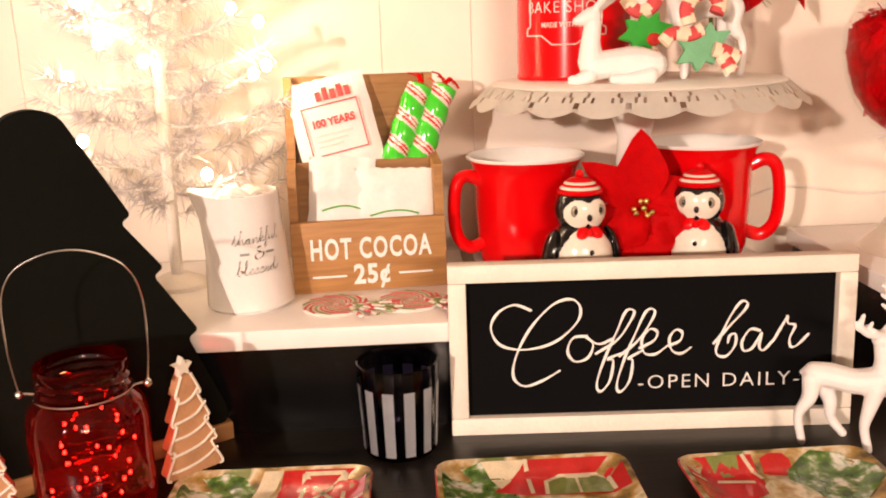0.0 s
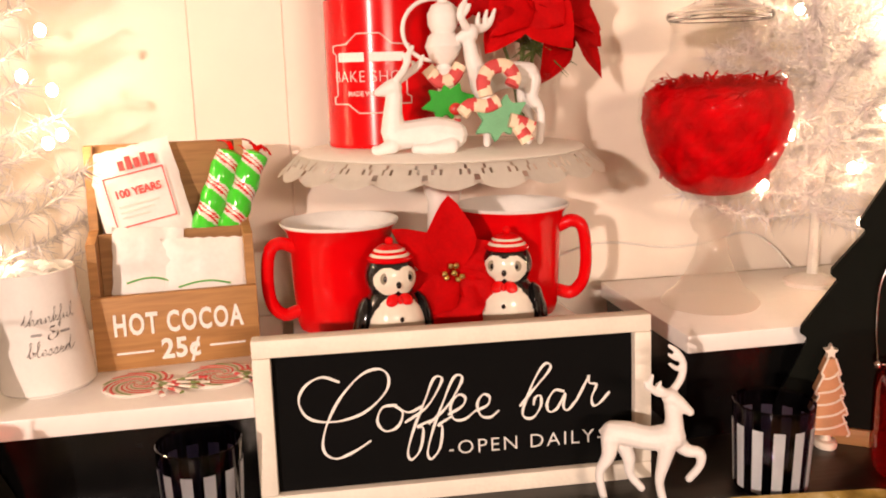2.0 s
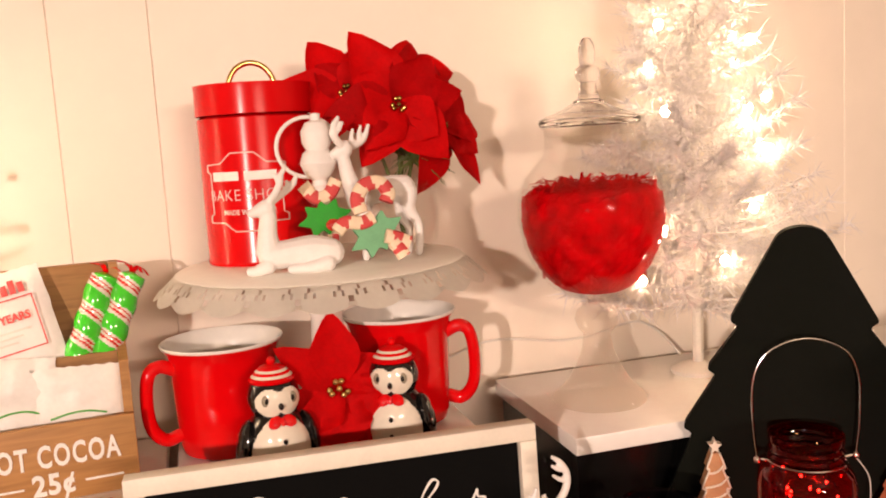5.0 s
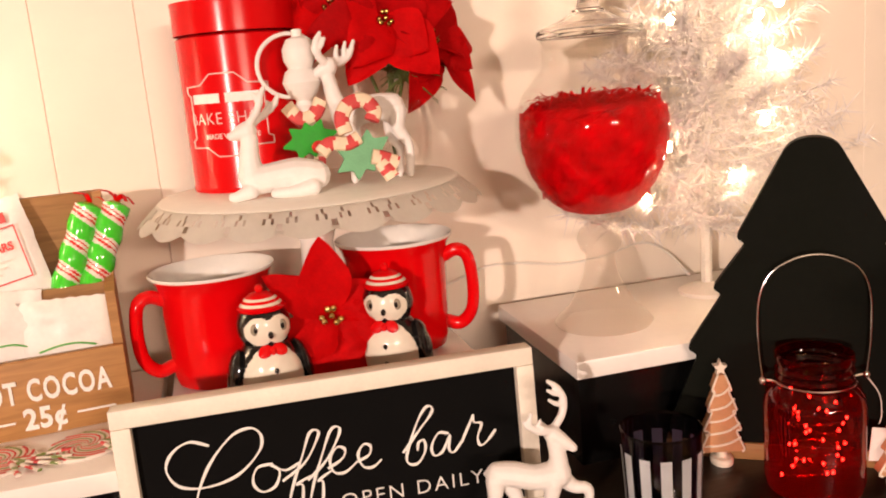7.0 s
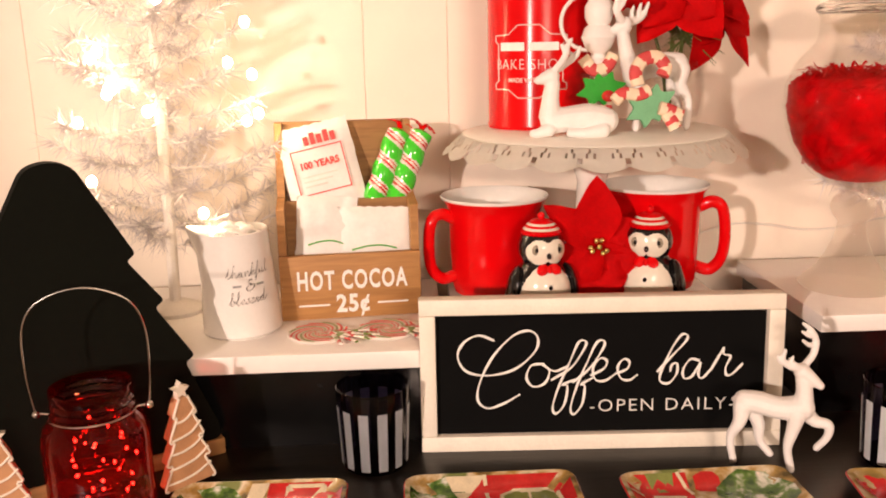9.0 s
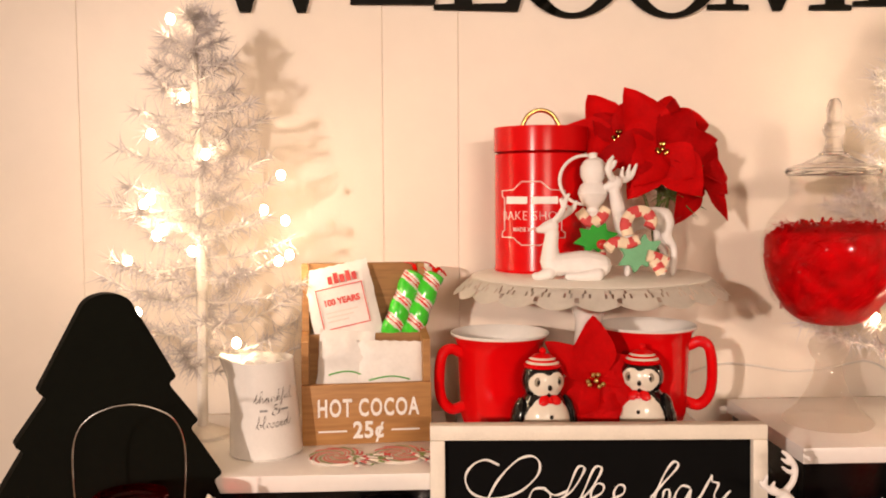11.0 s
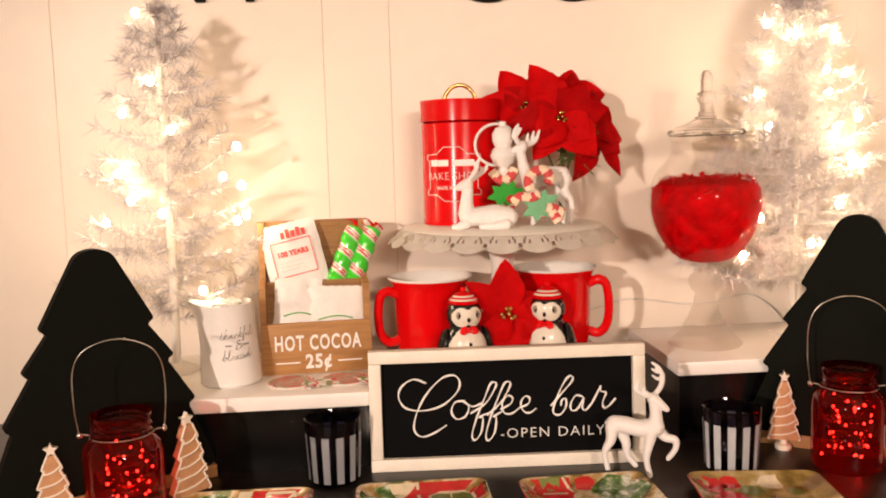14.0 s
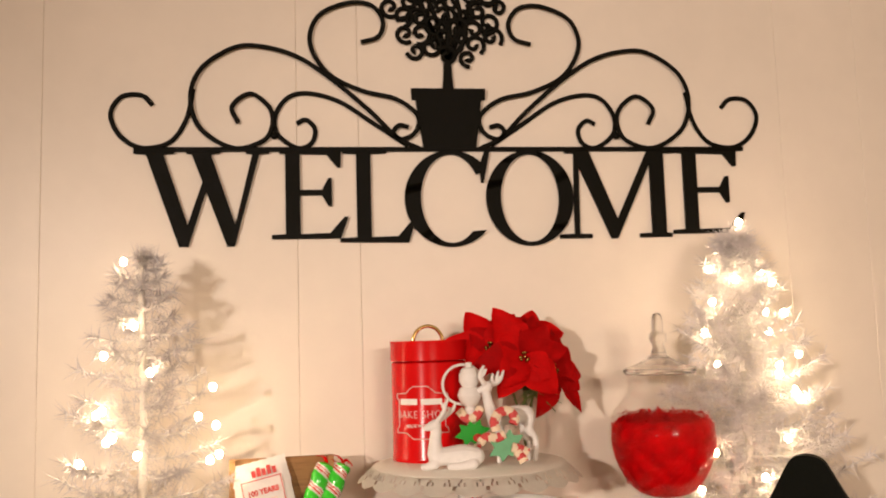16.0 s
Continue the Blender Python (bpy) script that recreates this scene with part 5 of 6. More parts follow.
fill = smooth_path([(0.0, 0.113, 0), (0.025, 0.114, 0), (0.043, 0.1235, 0), (0.0575, 0.142, 0), (0.067, 0.164, 0), (0.0718, 0.188, 0), (0.0700, 0.206, 0), (0.0630, 0.217, 0), (0.04, 0.222, 0), (0.02, 0.223, 0), (0.0, 0.222, 0)], 5)
lathe(bm, [(max(p.x, 0.0), p.y) for p in fill], 110, wob=lumpy)
rnd = random.Random(11)
for k in range(620):
    a = rnd.uniform(0, 6.283)
    if k < 260:
        r, z = 0.060 * math.sqrt(rnd.random()), 0.221 + rnd.uniform(-0.003, 0.006)
    else:
        z = rnd.uniform(0.135, 0.216)
        r = (0.0695 if 0.18 < z < 0.212 else 0.0625 if z > 0.16 else 0.052) * rnd.uniform(0.95, 1.0)
    c = Vector((r * math.cos(a), r * math.sin(a), z))
    d = Vector((rnd.uniform(-1, 1), rnd.uniform(-1, 1), rnd.uniform(-0.2, 0.3) if k < 260 else rnd.uniform(-0.5, 0.7)))
    if k >= 260:
        d = d - d.dot(Vector((math.cos(a), math.sin(a), 0))) * Vector((math.cos(a), math.sin(a), 0))
    d = d.normalized() * rnd.uniform(0.006, 0.012)
    tube(bm, [c - d, c + Vector((0, 0, rnd.uniform(-0.002, 0.003))), c + d], 0.0016, 4, flat=0.25)
tagged(part("red_shred_filling", bm, M_SHRED, None, at=pose(0.512, 0.752, 1.0042), smooth=False), "bright red shredded tissue filling inside the glass jar", "filling", kind="stuff")


# ---- white lighted trees ----
def tinsel_tree(at, height, width, seed, label, count, bulbs, tinsel, thick=1.0):
    ob = thing("tinsel_tree", at, label, "tree", "white tinsel trees")
    rnd = random.Random(seed)
    bm = bmesh.new()
    tube(bm, smooth_path([(0, 0, 0.004), (0.003, 0, height * 0.5), (-0.002, 0, height)], 8), [0.006] * 8 + [0.0045] * 8 + [0.002], 8)
    lathe(bm, [(0, 0), (0.03, 0), (0.03, 0.004), (0.012, 0.012), (0, 0.012)], 20)
    part("trunk", bm, M_TRUNK, ob)
    verts, faces, tips = [], [], []

    def needle(p, d, length, wide):
        s = d.cross(Vector((rnd.uniform(-1, 1), rnd.uniform(-1, 1), rnd.uniform(-1, 1)))).normalized() * wide
        i = len(verts)
        verts.extend(((p - s)[:], (p + s)[:], (p + d * length)[:]))
        faces.append((i, i + 1, i + 2))

    for b in range(count):
        t = (b + 0.5) / count
        z = height * (0.14 + 0.84 * t)
        reach = width * (1 - t) ** 0.85 * rnd.uniform(0.72, 1.08) + 0.018
        a = b * 2.39996 + rnd.uniform(-0.3, 0.3)
        root = Vector((0, 0, z))
        tip = root + Vector((math.cos(a) * reach, math.sin(a) * reach * 0.82, reach * rnd.uniform(0.05, 0.42)))
        bend = root.lerp(tip, 0.5) + Vector((0, 0, -reach * 0.08))
        path = smooth_path([root, bend, tip], 5)
        tips.append((tip, t, path))
        way_all = (tip - root).normalized()
        n = int((90 + 900 * reach) * thick)
        for k in range(n):
            f = rnd.random() ** 0.8
            p = path[min(int(f * 10), 9)].lerp(path[min(int(f * 10) + 1, 10)], f * 10 - int(f * 10))
            q = Vector((rnd.gauss(0, 1), rnd.gauss(0, 1), rnd.gauss(0, 1))).normalized()
            d = (way_all * rnd.uniform(0.3, 0.9) + q).normalized()
            needle(p, d, rnd.uniform(0.012, 0.028), 0.00075)
    for k in range(240):
        q = Vector((rnd.gauss(0, 1), rnd.gauss(0, 1), rnd.uniform(0.1, 1.6))).normalized()
        needle(Vector((0, 0, height * rnd.uniform(0.9, 1.0))), q, rnd.uniform(0.012, 0.024), 0.0006)
    me = bpy.data.meshes.new("tinsel")
    me.from_pydata(verts, [], faces)
    me.materials.append(tinsel)
    crown = new("tinsel", me)
    crown.parent = ob
    tagged(crown, "fine white tinsel needles", kind="stuff")
    bm = bmesh.new()
    for tip, t, path in tips:
        tube(bm, path[::2], [0.0012] * (len(path[::2]) - 1) + [0.0006], 5)
    tagged(part("branch_wire", bm, M_TRUNK, ob), kind="stuff")
    for x, z in bulbs:
        y = -math.sqrt(max(0.0, (width * (1 - z / height) * 0.85) ** 2 - x * x)) * rnd.uniform(0.55, 0.95) - 0.012
        bm = bmesh.new()
        ball(bm, (x, y, z), (0.0047, 0.0047, 0.0055), 12, 8)
        part("fairy_bulb", bm, M_BULB, ob, "lit warm fairy bulb")
    return ob


LEFT_BULBS = [(-0.022, 0.462), (-0.004, 0.376), (-0.046, 0.338), (0.018, 0.315), (0.094, 0.293), (-0.040, 0.268), (-0.052, 0.262), (0.098, 0.243), (-0.024, 0.235), (-0.034, 0.229), (0.008, 0.213), (0.090, 0.198), (0.102, 0.205), (-0.055, 0.147), (0.052, 0.116), (0.075, 0.255), (-0.075, 0.20)]
# the last four bulbs are added low in the tree to brighten the riser
RIGHT_BULBS = [(0.004, 0.498), (-0.047, 0.428), (-0.014, 0.412), (0.032, 0.424), (0.049, 0.407), (-0.045, 0.380), (0.022, 0.363), (0.065, 0.362), (0.020, 0.335), (-0.060, 0.335), (0.026, 0.288), (0.030, 0.275), (0.052, 0.245), (0.092, 0.237), (0.066, 0.25), (0.034, 0.185), (-0.010, 0.135), (-0.052, 0.29), (0.084, 0.30), (-0.075, 0.17), (-0.095, 0.12), (-0.03, 0.09), (0.03, 0.08)]
tinsel_tree(pose(-0.196, 0.775, 0.9942), 0.478, 0.142, 5, "sparse white tinsel tree lit with warm fairy lights", 64, LEFT_BULBS, M_TINSEL, 0.8)
tinsel_tree(pose(0.655, 0.795, 1.0042), 0.490, 0.170, 8, "full white tinsel tree lit with warm fairy lights", 150, RIGHT_BULBS, M_TINSEL_FULL)


# ---- black wooden trees ----
def board_tree(at, label):
    ob = thing("wooden_tree", at, label, "tree cutout", "black wooden trees")
    half = [(0.0, 0.288), (0.0185, 0.283), (0.0615, 0.203), (0.053, 0.198), (0.082, 0.158), (0.073, 0.153), (0.1045, 0.102), (0.095, 0.097), (0.122, 0.030), (0.122, 0.016)]
    outline = [(-x, z) for x, z in half] + [(x, z) for x, z in half[:0:-1]]
    bm = bmesh.new()
    slab(bm, rounded(outline, 0.010, 4), -0.008, 0.008)
    part("tree_board", bm, M_TREE_BLACK, ob, "matt black painted tree shape", angle=50)
    bm = bmesh.new()
    box(bm, -0.125, 0.125, -0.010, 0.010, 0, 0.0155, 0.001)
    part("base_strip", bm, M_BASE_WOOD, ob, "bare pine base strip")
    return ob


board_tree(pose(-0.233, 0.577, 0.9, 0, 0, 31) @ Matrix.Diagonal((0.97, 1, 0.975, 1)), "black painted wooden tree cutout on a pine strip")
board_tree(pose(0.633, 0.592, 0.9, 0, 0, -35), "black painted wooden tree cutout behind the red jar lantern")


# ---- red jar lanterns ----
def red_jar(at, label, tag=False, bail=0.205):
    ob = thing("jar_lantern", at, label, "lantern", "red jar lanterns")
    bm = bmesh.new()
    out = [(0, 0.002), (0.036, 0), (0.042, 0.004), (0.0445, 0.012), (0.0445, 0.078), (0.042, 0.088), (0.035, 0.096), (0.0325, 0.099), (0.0345, 0.102), (0.0325, 0.105), (0.0345, 0.109), (0.0325, 0.112), (0.0345, 0.117), (0.034, 0.122)]
    lathe(bm, out + [(0.0325, 0.122), (0.032, 0.116)], 40)
    part("glass", bm, M_RED_GLASS, ob, "translucent red glass")
    bm = bmesh.new()
    tube(bm, [(0.0358 * math.cos(k * math.pi / 16), 0.0358 * math.sin(k * math.pi / 16), 0.099) for k in range(32)], 0.0009, 6, closed=True)
    for s in (-1, 1):
        tube(bm, [(s * 0.0355, 0, 0.099), (s * 0.041, 0, 0.100), (s * 0.0455, 0, 0.1005)], 0.0011, 6)
        ball(bm, (s * 0.0465, 0, 0.1), (0.0036, 0.0036, 0.0036), 10, 8)
    part("neck_wire", bm, M_STEEL, ob, "bright wire collar")
    bm = bmesh.new()
    tube(bm, smooth_path([(s * x, 0, 0.1 + (bail - 0.1) * z) for s, row in ((-1, ((0.0465, 0), (0.050, 0.3), (0.0495, 0.65), (0.040, 0.86), (0.021, 0.965), (0, 1))), (1, ((0.021, 0.965), (0.040, 0.86), (0.0495, 0.65), (0.050, 0.3), (0.0465, 0)))) for x, z in row], 6), 0.0008, 8)
    part("bail_handle", bm, M_STEEL, ob, "thin wire bail handle")
    rnd = random.Random(21)
    pts = [(0.038 * math.cos(k * 1.7) * rnd.uniform(0.35, 1), 0.038 * math.sin(k * 1.7) * rnd.uniform(0.35, 1), 0.012 + 0.0026 * k + rnd.uniform(-0.005, 0.005)) for k in range(28)]
    bm = bmesh.new()
    tube(bm, smooth_path(pts + [(0.0, 0.0, 0.105)], 4), 0.0005, 5)
    part("light_string", bm, M_STEEL, ob)
    for p in pts:
        bm = bmesh.new()
        ball(bm, p, (0.0011, 0.0011, 0.0014), 8, 6)
        part("micro_bulb", bm, M_BULB_SMALL, ob, "tiny warm light")
    if tag:
        bm = bmesh.new()
        box(bm, 0.046, 0.060, -0.002, -0.0013, 0.028, 0.058, turn=Matrix.Rotation(radians(6), 4, "Y"))
        part("paper_tag", bm, M_PACKET, ob, "small white paper tag")
        bm = bmesh.new()
        tube(bm, smooth_path([(0.0455, 0, 0.1), (0.058, -0.001, 0.082), (0.060, -0.0016, 0.064), (0.058, -0.0016, 0.056)], 5), 0.0005, 5)
        part("tag_string", bm, M_CORD, ob)
    return ob


red_jar(pose(-0.199, 0.524, 0.9002, 0, 0, 8) @ Matrix.Diagonal((0.9, 0.9, 0.93, 1)), "red glass jar lantern with wire handle and lights")
red_jar(pose(0.601, 0.548, 0.9002, 0, 0, -18) @ Matrix.Diagonal((0.88, 0.88, 0.97, 1)), "red glass jar lantern with wire handle, lights and tag", True, 0.205)


# ---- gingerbread trees ----
def ginger_tree(at, label):
    ob = thing("cookie_tree", at, label, "figurine", "gingerbread trees")
    half = [(0.0035, 0.082), (0.0095, 0.068), (0.007, 0.0665), (0.0145, 0.050), (0.0105, 0.048), (0.0185, 0.032), (0.014, 0.030), (0.0215, 0.014), (0.019, 0.0115)]
    outline = [(-x, z) for x, z in half] + [(x, z) for x, z in half[::-1]]
    bm = bmesh.new()
    slab(bm, rounded(outline, 0.0035, 3), -0.0055, 0.0055)
    part("tree", bm, M_GINGER, ob, angle=50)
    for k, (z, w) in enumerate(((0.066, 0.008), (0.0535, 0.0125), (0.042, 0.0135), (0.031, 0.0175), (0.0195, 0.0185))):
        bm = bmesh.new()
        tilt = 0.005 if k % 2 == 0 else 0.0065
        tube(bm, smooth_path([(-w, -0.0055, z - tilt * 0.5), (-w * 0.3, -0.0062, z - 0.002), (w * 0.4, -0.0062, z + 0.0005), (w, -0.0055, z + tilt)], 5), 0.0010, 6)
        part("icing_line", bm, M_ICING, ob, "piped white icing")
    for s in (-1, 1):
        bm = bmesh.new()
        edge = [(s * x, -0.0052, z) for x, z in half]
        tube(bm, smooth_path(edge, 3), 0.0011, 6)
        part("icing_edge", bm, M_ICING, ob)
    bm = bmesh.new()
    star = [((0.0072 if k % 2 == 0 else 0.0034) * math.sin(k * math.pi / 5), 0.0865 + (0.0072 if k % 2 == 0 else 0.0034) * math.cos(k * math.pi / 5)) for k in range(10)]
    slab(bm, star, -0.0032, 0.0032)
    part("star", bm, M_ICING, ob, "small cream star")
    bm = bmesh.new()
    lathe(bm, [(0, 0), (0.0115, 0), (0.012, 0.003), (0.0105, 0.0055), (0.006, 0.0065), (0.0055, 0.0118), (0, 0.0118)], 24)
    part("foot", bm, M_ICING, ob)
    return ob


gt = ginger_tree(pose(0.664, 0.522, 0.9002, 0, 4, -14), "small gingerbread tree figurine with white icing")
m = copy_thing(gt, pose(0.561, 0.622, 0.9002, 0, 0, -20))
m.scale = (0.86, 1.2, 1.03)
copy_thing(gt, pose(-0.140, 0.554, 0.9002, 0, 0, 42)).scale = (1.04, 1.04, 1.09)
copy_thing(gt, pose(-0.262, 0.496, 0.9002, 0, 0, 20)).scale = (1.0, 1.0, 1.0)


# ---- striped tumblers ----
def tumbler(at, label):
    ob = thing("tumbler", at, label, "glass", "striped tumblers")
    bm = bmesh.new()
    lathe(bm, [(0, 0.003), (0.0265, 0), (0.029, 0.003), (0.0324, 0.0745), (0.0313, 0.0752), (0.0306, 0.0725)], 48)
    part("glass", bm, M_SMOKE_GLASS, ob, "dark smoked glass")
    for k in range(12):
        bm = bmesh.new()
        rows = []
        for j in range(5):
            z = 0.005 + 0.054 * j / 4
            r = 0.0291 + (0.0328 - 0.029) * (z - 0.003) / 0.0785 + 0.0003
            rows.append([bm.verts.new((r * math.cos(2 * math.pi * (k + q) / 12), r * math.sin(2 * math.pi * (k + q) / 12), z)) for q in (0, 0.18, 0.36, 0.52)])
        for a, b in zip(rows, rows[1:]):
            for q in range(3):
                bm.faces.new((a[q], a[q + 1], b[q + 1], b[q]))
        bmesh.ops.solidify(bm, geom=bm.faces[:], thickness=-0.0003)
        part("white_stripe", bm, M_STRIPE, ob, "white enamel stripe")
    return ob


t = tumbler(pose(0.0145, 0.599, 0.9002, 0, 0, 8), "dark glass tumbler with white vertical stripes")
copy_thing(t, pose(0.470, 0.562, 0.9002))


# ---- plates ----
def square_plate(at, scene_kind, label):
    ob = thing("square_plate", at, label, "plate", "holiday plates")
    h = 0.0715

    def loop(half, z):
        return [(x, y, z) for x, y in rounded([(-half, -half), (half, -half), (half, half), (-half, half)], 0.016, 5)]

    bm = bmesh.new()
    loops = [loop(h * 0.70, 0.0), loop(h * 0.72, 0.0), loop(h * 0.97, 0.0105), loop(h, 0.0118), loop(h * 0.985, 0.0128), loop(h * 0.95, 0.0120), loop(h * 0.74, 0.0032), loop(h * 0.70, 0.003)]
    rings = [[bm.verts.new(p) for p in lp] for lp in loops]
    for j, (a, b) in enumerate(zip(rings, rings[1:])):
        for k in range(len(a)):
            bm.faces.new((a[k], a[(k + 1) % len(a)], b[(k + 1) % len(a)], b[k])).material_index = 0 if j < 4 else 1
    bm.faces.new(rings[0])
    bm.faces.new(rings[-1]).material_index = 1
    part("plate", bm, [M_PLATE_EDGE, M_PLATE_FIELD if scene_kind != 3 else M_PLATE_GOLD], ob)

    def dab(name, outline, m, lift=0.0004):
        bm = bmesh.new()
        dense = []
        for p, q in zip(outline, outline[1:] + outline[:1]):
            dense += [(p[0] + (q[0] - p[0]) * t / 4, p[1] + (q[1] - p[1]) * t / 4) for t in range(4)]
        top = bm.faces.new([bm.verts.new((x * h, y * h, 0)) for x, y in dense])
        bmesh.ops.triangulate(bm, faces=[top])
        bmesh.ops.subdivide_edges(bm, edges=bm.edges[:], cuts=2, use_grid_fill=True)
        for v in bm.verts:
            d = max(abs(v.co.x), abs(v.co.y)) / h
            v.co.z = 0.0032 + max(0.0, (d - 0.74) / 0.21) * 0.0088 + lift
        part(name, bm, m, ob)

    def blob(cx, cy, r, n=14, seed=0):
        rnd = random.Random(seed)
        return [(max(-0.93, min(0.93, cx + r * rnd.uniform(0.75, 1.1) * math.cos(2 * math.pi * k / n))), max(-0.93, min(0.93, cy + r * rnd.uniform(0.75, 1.1) * math.sin(2 * math.pi * k / n)))) for k in range(n)]

    def stroke(a, b, w, m=None):
        d = Vector((a[1] - b[1], b[0] - a[0])).normalized() * w
        dab("painted_trim", [(a[0] - d.x, a[1] - d.y), (b[0] - d.x, b[1] - d.y), (b[0] + d.x, b[1] + d.y), (a[0] + d.x, a[1] + d.y)], m or M_PLATE_CREAM, 0.0013)

    if scene_kind == 0:
        dab("painted_tree", blob(-0.58, 0.55, 0.46, seed=1), M_PLATE_TREE)
        dab("painted_snow", [(-0.12, 0.93), (0.08, 0.93), (-0.15, 0.25), (-0.35, 0.1)], M_PLATE_CREAM, 0.0007)
        dab("painted_barn", [(0.08, 0.93), (0.93, 0.93), (0.93, 0.3), (0.0, 0.2)], M_PLATE_BARN, 0.0006)
        for a, b in (((0.28, 0.35), (0.30, 0.88)), ((0.30, 0.88), (0.72, 0.88)), ((0.72, 0.88), (0.70, 0.36)), ((0.70, 0.36), (0.28, 0.35)), ((0.28, 0.35), (0.72, 0.88)), ((0.70, 0.36), (0.30, 0.88)), ((0.12, 0.24), (0.92, 0.40))):
            stroke(a, b, 0.022)
        dab("painted_snow", blob(0.10, 0.25, 0.15, seed=2), M_PLATE_CREAM, 0.001)
        dab("painted_tree", blob(-0.1, -0.4, 0.45, seed=22), M_PLATE_TREE)
    elif scene_kind == 1:
        dab("painted_tree", blob(-0.60, 0.50, 0.46, seed=3), M_PLATE_TREE)
        dab("painted_roof", [(-0.52, 0.93), (-0.05, 0.93), (-0.34, 0.55)], M_PLATE_CREAM, 0.0008)
        dab("painted_barn", [(-0.06, 0.93), (0.93, 0.93), (0.93, 0.35), (-0.1, 0.4), (-0.42, 0.5)], M_PLATE_BARN, 0.0006)
        stroke((-0.06, 0.93), (-0.04, 0.42), 0.022)
        dab("painted_door", [(0.08, 0.4), (0.10, 0.66), (0.26, 0.76), (0.66, 0.76), (0.78, 0.66), (0.80, 0.4)], M_PLATE_CREAM, 0.0011)
        dab("painted_door", [(0.12, 0.38), (0.14, 0.63), (0.28, 0.71), (0.42, 0.71), (0.42, 0.38)], M_PLATE_OLIVE, 0.0014)
        dab("painted_door", [(0.45, 0.38), (0.45, 0.71), (0.64, 0.71), (0.74, 0.63), (0.76, 0.38)], M_PLATE_OLIVE, 0.0014)
        dab("painted_tree", blob(-0.3, -0.45, 0.4, seed=23), M_PLATE_TREE)
    elif scene_kind == 2:
        dab("painted_barn", [(-0.93, 0.93), (-0.2, 0.93), (-0.2, 0.35), (-0.9, 0.0)], M_PLATE_BARN, 0.0006)
        dab("painted_window", [(-0.68, 0.93), (-0.35, 0.93), (-0.40, 0.68), (-0.62, 0.68)], M_PLATE_OLIVE, 0.001)
        stroke((-0.92, 0.62), (-0.3, 0.55), 0.025)
        stroke((-0.3, 0.93), (-0.2, 0.6), 0.022)
        dab("painted_barn", blob(0.02, 0.80, 0.18, seed=7), M_PLATE_BARN, 0.0007)
        dab("painted_tree", blob(-0.02, 0.32, 0.3, seed=8), M_PLATE_FIELD, 0.001)
        dab("painted_tree", blob(0.52, 0.55, 0.46, seed=9), M_PLATE_TREE, 0.0012)
    else:
        for cx, cy, r, m in ((-0.68, 0.66, 0.24, M_PLATE_BARN), (-0.38, 0.72, 0.17, M_PLATE_BARN), (-0.5, 0.2, 0.26, M_PLATE_BARN), (-0.1, 0.5, 0.2, M_PLATE_OLIVE), (0.22, 0.72, 0.2, M_PLATE_CREAM), (0.5, 0.45, 0.14, M_PLATE_OLIVE)):
            dab("painted_berry", blob(cx, cy, r, seed=int(cx * 50) + 60), m, 0.0006 if m is M_PLATE_OLIVE else 0.001)


for k, (x, y, turn, text) in enumerate(((-0.078, 0.480, -1, "glazed square plate painted with a red barn and tree"), (0.111, 0.478, 0, "glazed square plate painted with a barn in snow"), (0.289, 0.469, 1, "glazed square plate painted with barn and snowy tree"), (0.466, 0.452, -7, "glazed square plate painted with berries and gold leaves"))):
    square_plate(pose(x, y, 0.9002, 0, 0, turn), k, text)

# ---- candy jar ----
GX, GY = 0.716, 0.458
gum = thing("candy_jar", pose(GX, GY, 0.9002), "footed clear glass candy jar with a ball-knob lid", "jar")
bm = bmesh.new()
lathe(bm, [(0, 0.002), (0.045, 0), (0.047, 0.002), (0.035, 0.006), (0.012, 0.012), (0.009, 0.018), (0.0135, 0.024), (0.009, 0.03), (0.018, 0.036), (0.032, 0.044), (0.048, 0.062), (0.060, 0.092), (0.0655, 0.125), (0.067, 0.158), (0.069, 0.172), (0.0675, 0.172), (0.0660, 0.160)][8:], 56)
part("bowl", bm, M_GLASS, gum)
bm = bmesh.new()
lathe(bm, [(0, 0.002), (0.045, 0), (0.047, 0.002), (0.036, 0.006), (0.0185, 0.010), (0.0165, 0.014), (0.0185, 0.019), (0.0185, 0.026), (0.016, 0.031), (0.018, 0.0355), (0, 0.0358)], 48)
part("foot", bm, M_SOLID_GLASS, gum, "solid glass foot")
bm = bmesh.new()
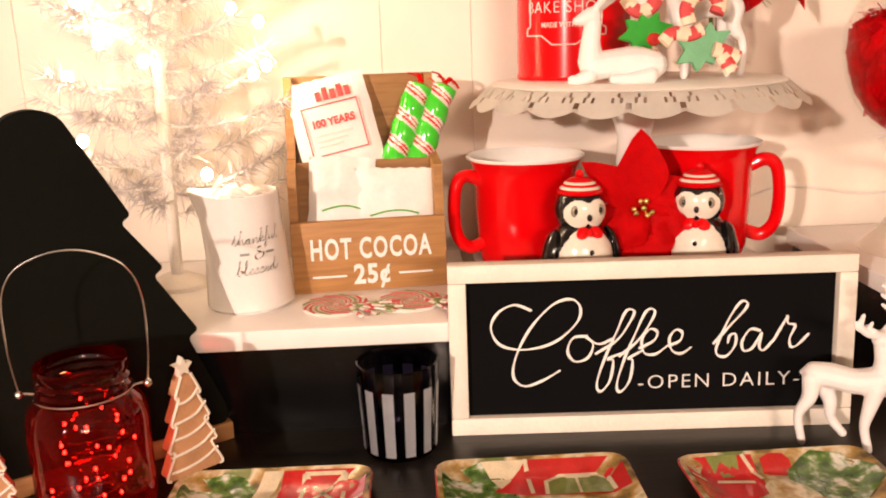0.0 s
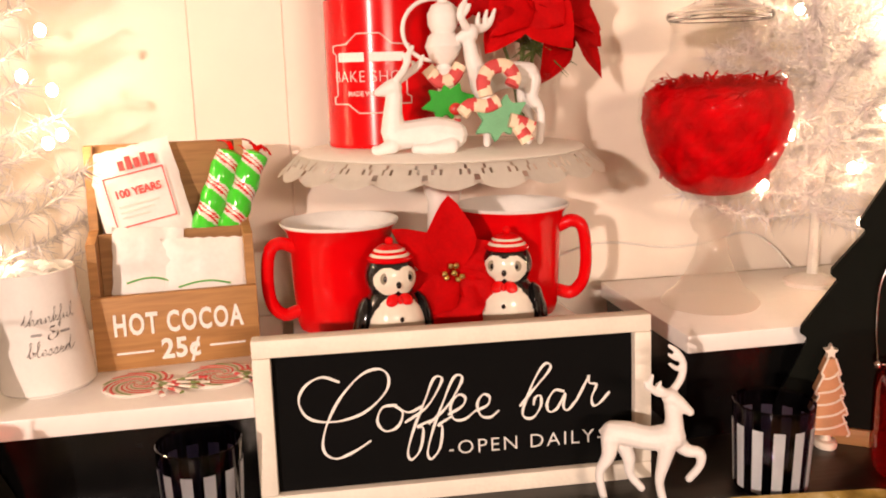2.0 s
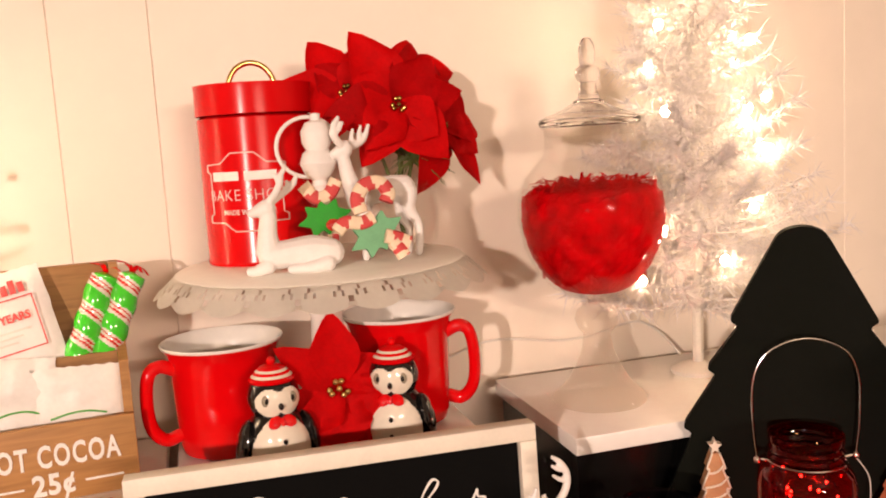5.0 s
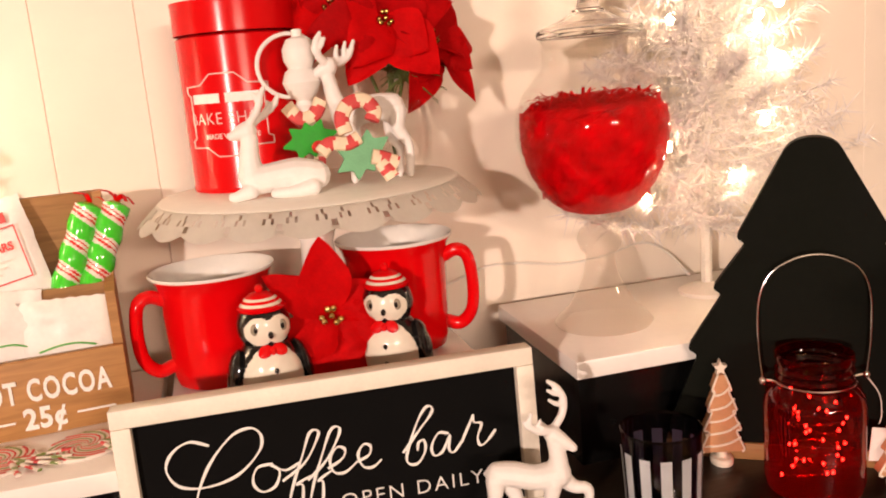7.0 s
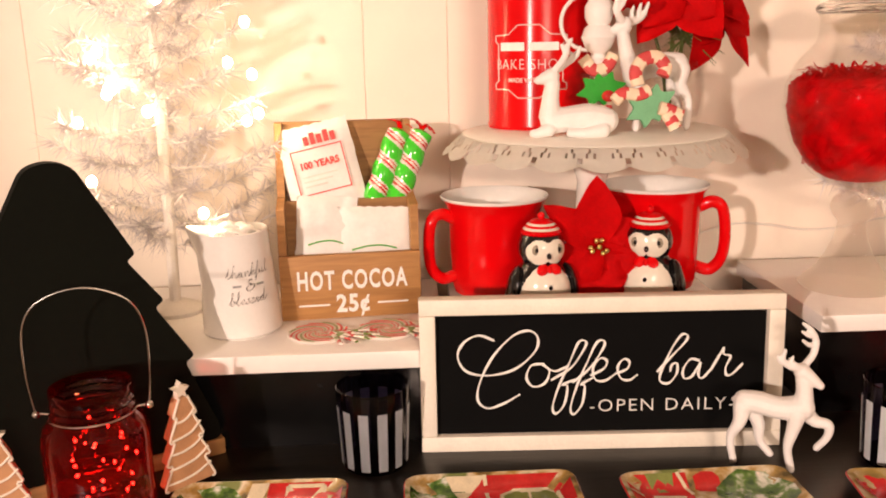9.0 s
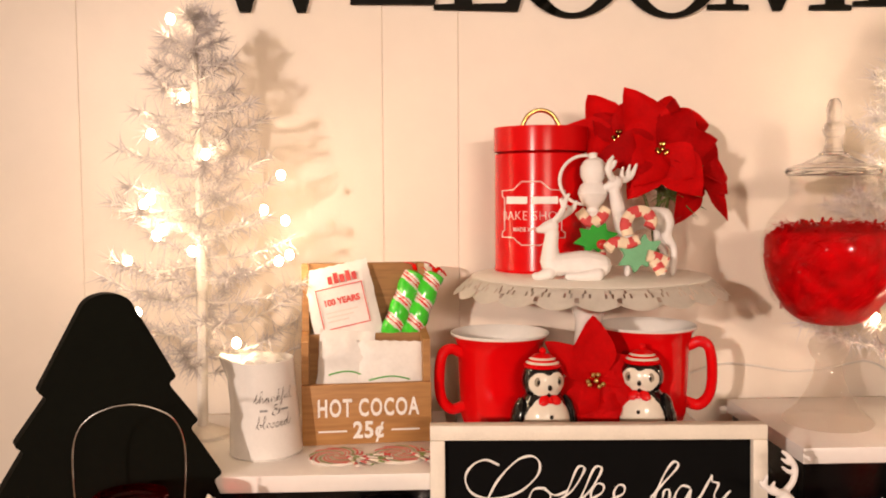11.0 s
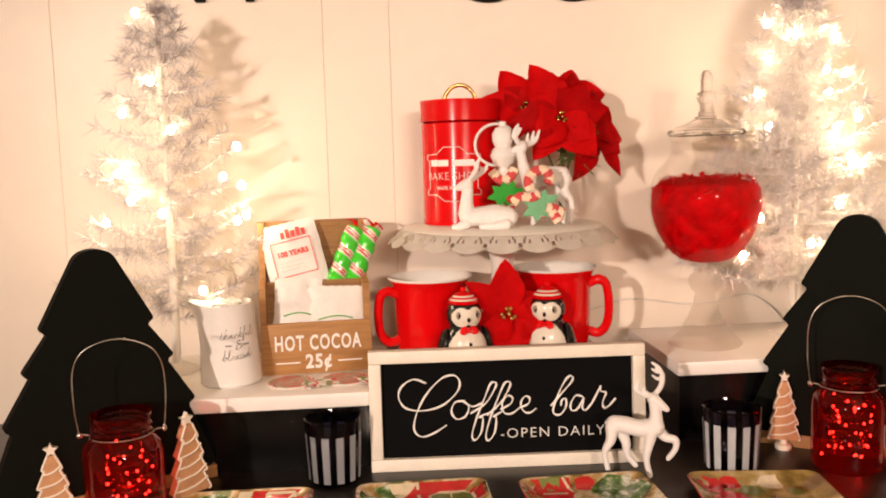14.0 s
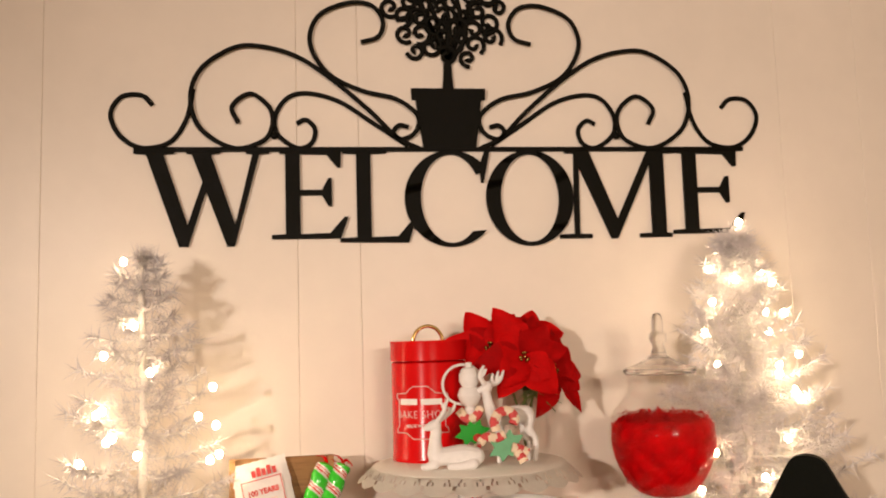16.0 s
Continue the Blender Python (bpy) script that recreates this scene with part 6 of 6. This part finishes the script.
lathe(bm, [(0.066, 0.1735), (0.070, 0.173), (0.0718, 0.177), (0.067, 0.184), (0.050, 0.195), (0.034, 0.207), (0.0225, 0.219), (0.0125, 0.226), (0.0105, 0.229), (0, 0.229), (0, 0.2255), (0.010, 0.223), (0.0200, 0.2165), (0.0315, 0.2045), (0.0475, 0.1925), (0.0640, 0.1818), (0.0680, 0.1775)], 48, close=True)
lid = part("lid", bm, M_SOLID_GLASS, gum, "pointed clear glass lid")
bm = bmesh.new()
ball(bm, (0, 0, 0.2475), (0.0185, 0.0185, 0.0185), 32, 20)
part("knob", bm, M_SOLID_GLASS, lid, "solid glass ball knob")
bm = bmesh.new()
ball(bm, (0, 0, 0), (0.0126, 0.0126, 0.0126), 20, 14)
first_ball = tagged(part("candy_ball", bm, M_BALL, None, at=pose(GX, GY, 0.9575)), "glossy red round candy inside the glass jar", "candy", "red candy balls")
rnd = random.Random(2)
spots = []
for layer in range(6):
    z = 0.066 + 0.0188 * layer
    limit = min(0.0635, 0.040 + (z - 0.05) * 0.55 if z < 0.095 else 0.0615) - 0.0132
    for ring, n in ((limit, max(6, int(2 * math.pi * limit / 0.0262))), (limit - 0.0255, max(3, int(2 * math.pi * max(limit - 0.0255, 0.008) / 0.0265))), (0.0, 1)):
        if ring < 0:
            continue
        for k in range(n):
            a = 2 * math.pi * k / n + layer * 2.4 + ring * 40 + rnd.uniform(-0.1, 0.1)
            spots.append((ring * math.cos(a), ring * math.sin(a), z + rnd.uniform(-0.005, 0.005)))
for x, y, z in spots:
    copy_thing(first_ball, pose(GX + x, GY + y, 0.9002 + z))

# ---- cord along the wall ----
bm = bmesh.new()
tube(bm, smooth_path([(0.672, 0.86, 1.0065), (0.66, 0.885, 1.03), (0.63, 0.892, 1.046), (0.58, 0.894, 1.036), (0.53, 0.894, 1.034), (0.48, 0.894, 1.042), (0.44, 0.894, 1.044), (0.40, 0.894, 1.033), (0.36, 0.893, 1.02)], 6), 0.0014, 8)
tagged(part("power_cord", bm, M_CORD), "thin white power cord running along the wall", "cable")
